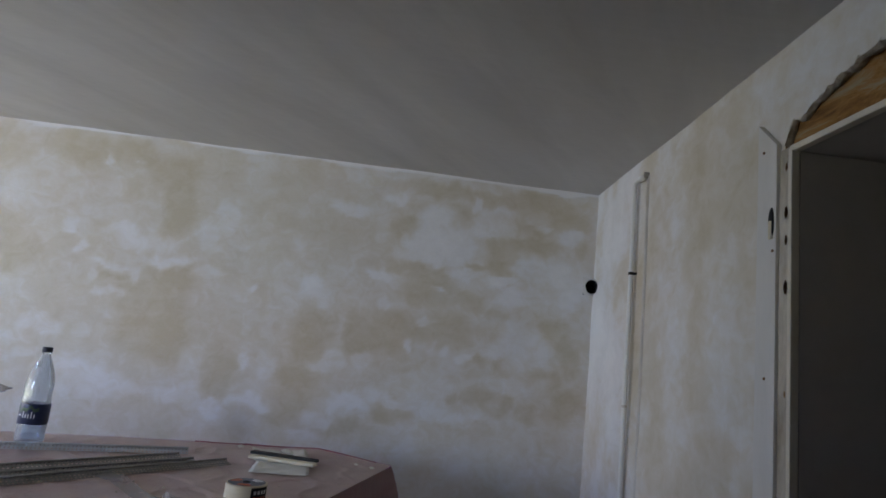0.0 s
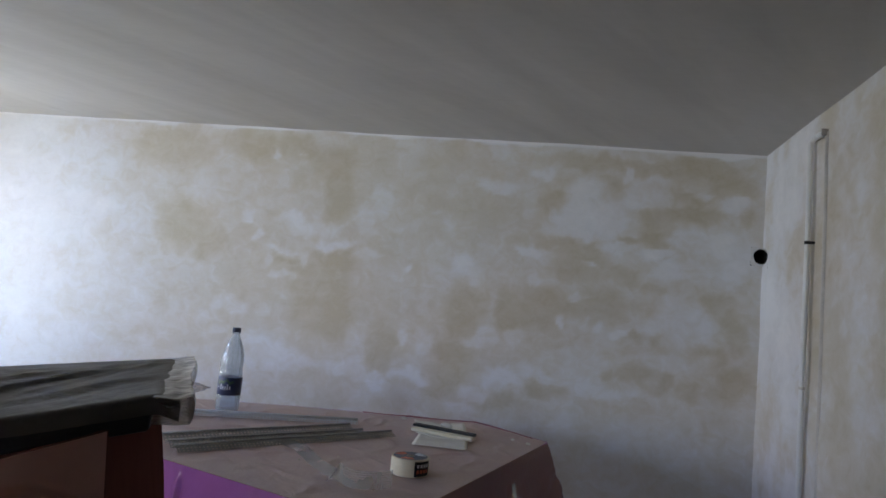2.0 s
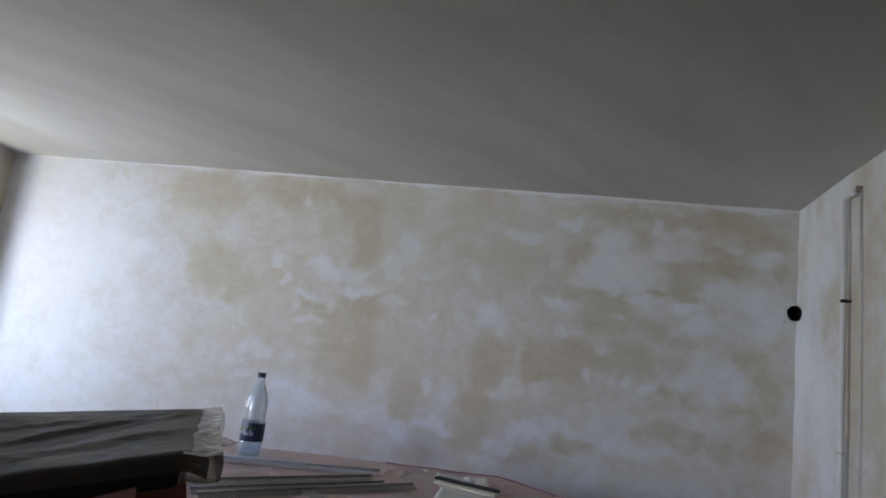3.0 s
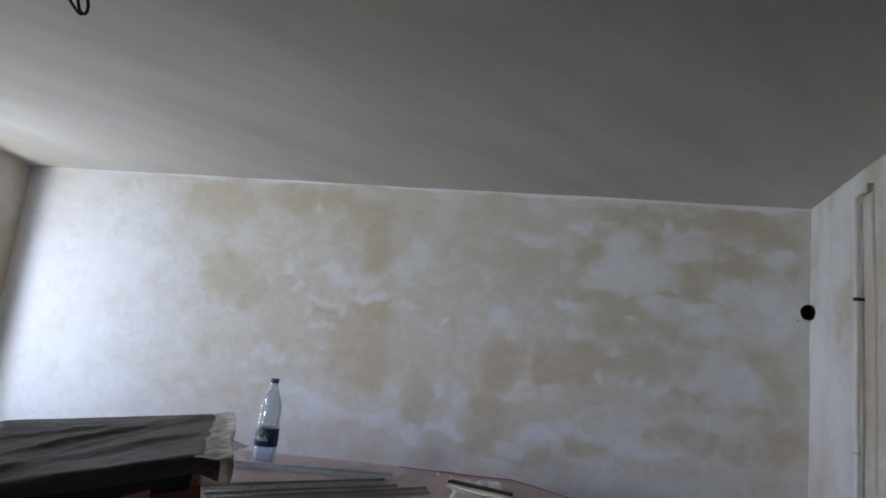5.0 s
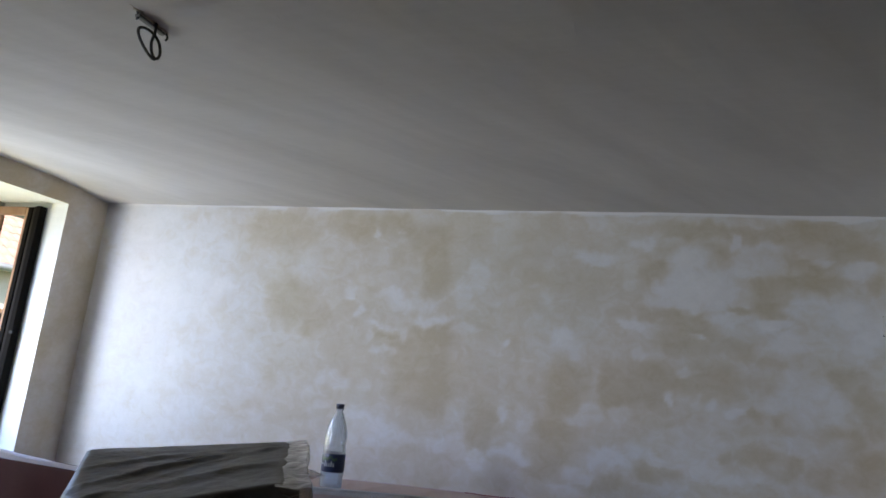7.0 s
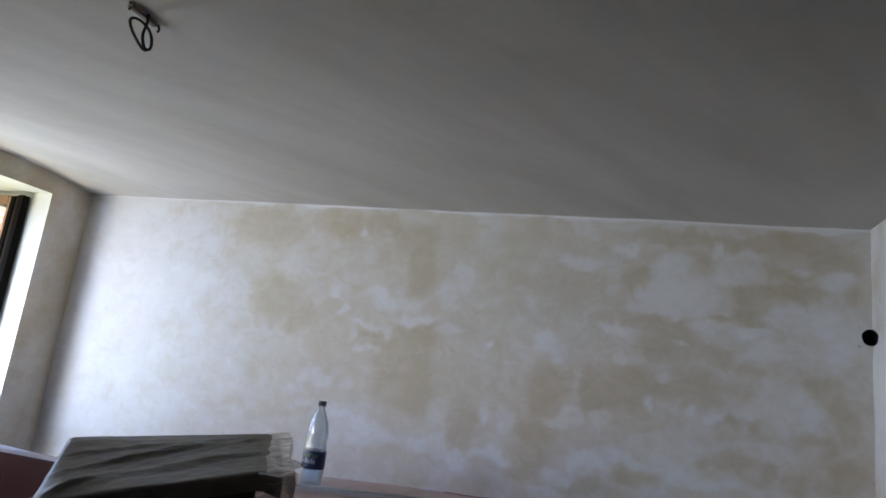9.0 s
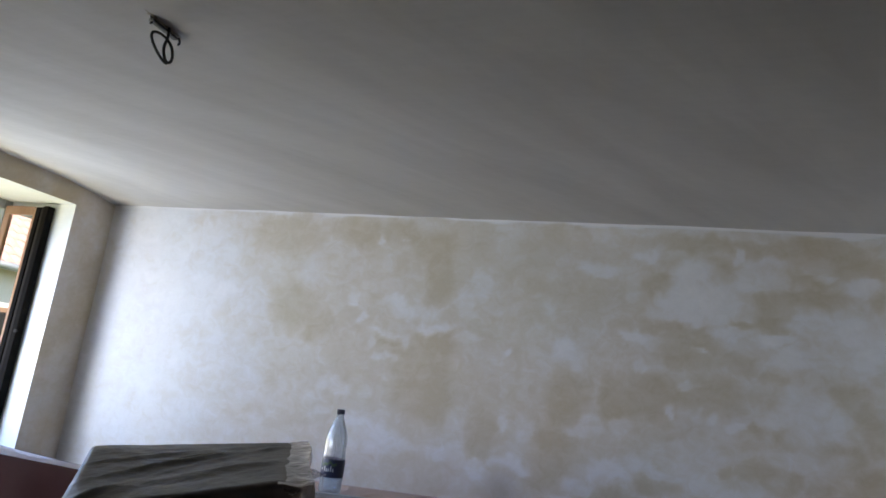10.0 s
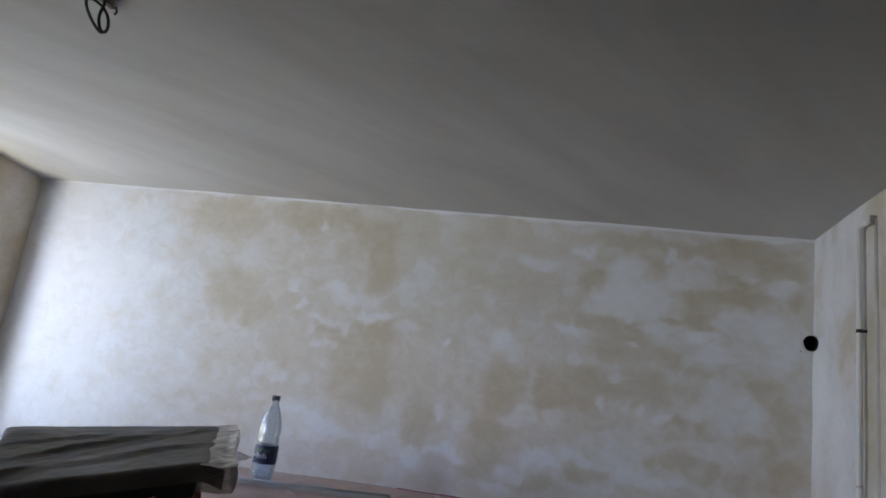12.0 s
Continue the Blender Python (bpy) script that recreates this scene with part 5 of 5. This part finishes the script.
# ---- perforated steel angle on the stack's near end ----
angle = thing("steel_angle", (-0.232, 0.828, 1.046), "perforated steel angle lying on the covered stack", "steel bracket", turn=14)
bm = perforated(0.16, 0.032, 0.001, 0.0107, 0.42)
bmesh.ops.transform(bm, matrix=pose(-0.155, 0, 0.004, 90, 0, 0), verts=bm.verts)
thicken(part("upright", bm, M["steel"], angle, "upright perforated leg"), 0.0015)
# black strip added behind the holes in place of the shade in them
part("hole_shade", boxed(-0.155, 0.003, 0.004, 0.0, 0.006, 0.036), M["black"], angle, "added black strip that makes the holes dark")
part("foot", boxed(-0.155, -0.022, 0.002, 0.005, 0.001, 0.0045), M["steel"], angle)

# ---- cable at the ceiling ----
CX, CY = -1.012, 1.563
outlet = thing("ceiling_cable", (CX, CY, H), "black cable loop hanging from a rough slot in the ceiling", "cable")
bm = grid(24, 10, lambda u, v: (0.030 * (v - 0.5) * (1 + 0.5 * wave(u, v, 0, 4.0)), -0.09 + 0.19 * u, 0.004 - 0.012 * math.sin(u * math.pi) * math.sin(v * math.pi) + 0.005 * wave(u * 3, v, 2, 4.0)))
part("slot_edge", bm, M["rubble"], outlet, "chipped plaster round the slot", True)
part("plate", boxed(-0.008, -0.050, -0.016, 0.008, 0.052, -0.008, bevel=0.002), M["steel"], outlet, "small metal strap")


def cable(points, r=0.0042, n=10):
    pts = [Vector(p) for p in points]
    out = []
    for i in range(len(pts) - 1):
        a, b, c, d = pts[max(i - 1, 0)], pts[i], pts[i + 1], pts[min(i + 2, len(pts) - 1)]
        for k in range(n):
            t = k / n
            out.append(0.5 * ((2 * b) + (c - a) * t + (2 * a - 5 * b + 4 * c - d) * t * t + (3 * b - a - 3 * c + d) * t ** 3))
    return tube(out + [pts[-1]], r, 8)


ACROSS = Vector((0.69, 0.72, 0.0))                     # the loop hangs broadside to the room
LOOP = [(0.004, -0.002), (0.006, -0.030), (0.002, -0.066), (0.012, -0.098), (0.026, -0.104), (0.031, -0.086), (0.022, -0.056), (0.000, -0.034), (-0.026, -0.026), (-0.040, -0.034), (-0.034, -0.056), (-0.012, -0.086), (0.010, -0.106), (0.022, -0.108)]
part("loop", cable([ACROSS * (0.9 * l + 0.010) + Vector((0, 0, z)) for l, z in LOOP]), M["cable"], outlet, "", True)
for y in (-0.052, 0.060):
    part("hook", cable([(0, y, -0.002), (0.002, y + 0.006, -0.014), (0.004, y, -0.026)], 0.0032, 6), M["cable"], outlet, "dark hook", True)

# hairline trowel scratches
for k, (x, y, l) in enumerate(((0.14, 1.72, 0.06), (-0.62, 1.58, 0.02))):
    bm = tube([(x, y, H - 0.0035), (x + 0.002, y + l / 2, H - 0.0030), (x - 0.002, y + l, H - 0.0035)], 0.0012, 5)
    solid("trowel_ridge", bm, M["ceiling"], "thin ridge of skim on the ceiling", "trowel ridge", "structure")

# ---- roof tiles of the house opposite ----
bm = bmesh.new()
prof = [(-0.10, 0.0), (-0.05, 0.022), (0.0, 0.030), (0.05, 0.022), (0.10, 0.0)]
va = [bm.verts.new((0.0, y, z + 0.012)) for y, z in prof]
vb = [bm.verts.new((-0.36, y, z)) for y, z in prof]
vc = [bm.verts.new((0.0, y, z - 0.006)) for y, z in prof]
for k in range(4):
    bm.faces.new((va[k], va[k + 1], vb[k + 1], vb[k]))
    bm.faces.new((vc[k], vc[k + 1], va[k + 1], va[k]))
tile_mesh = mesh_of("roof_tile", bm, M["tile"])
for i in range(12):
    for j in range(24):
        q = new("roof_tile", tile_mesh)
        q.parent = roof
        d = i * 0.30
        q.matrix_basis = pose(0.36 - d * math.cos(radians(PITCH)), -1.3 + 0.205 * j, 2.905 + d * math.sin(radians(PITCH)), 0, PITCH + random.uniform(-1, 1), random.uniform(-1.5, 1.5))
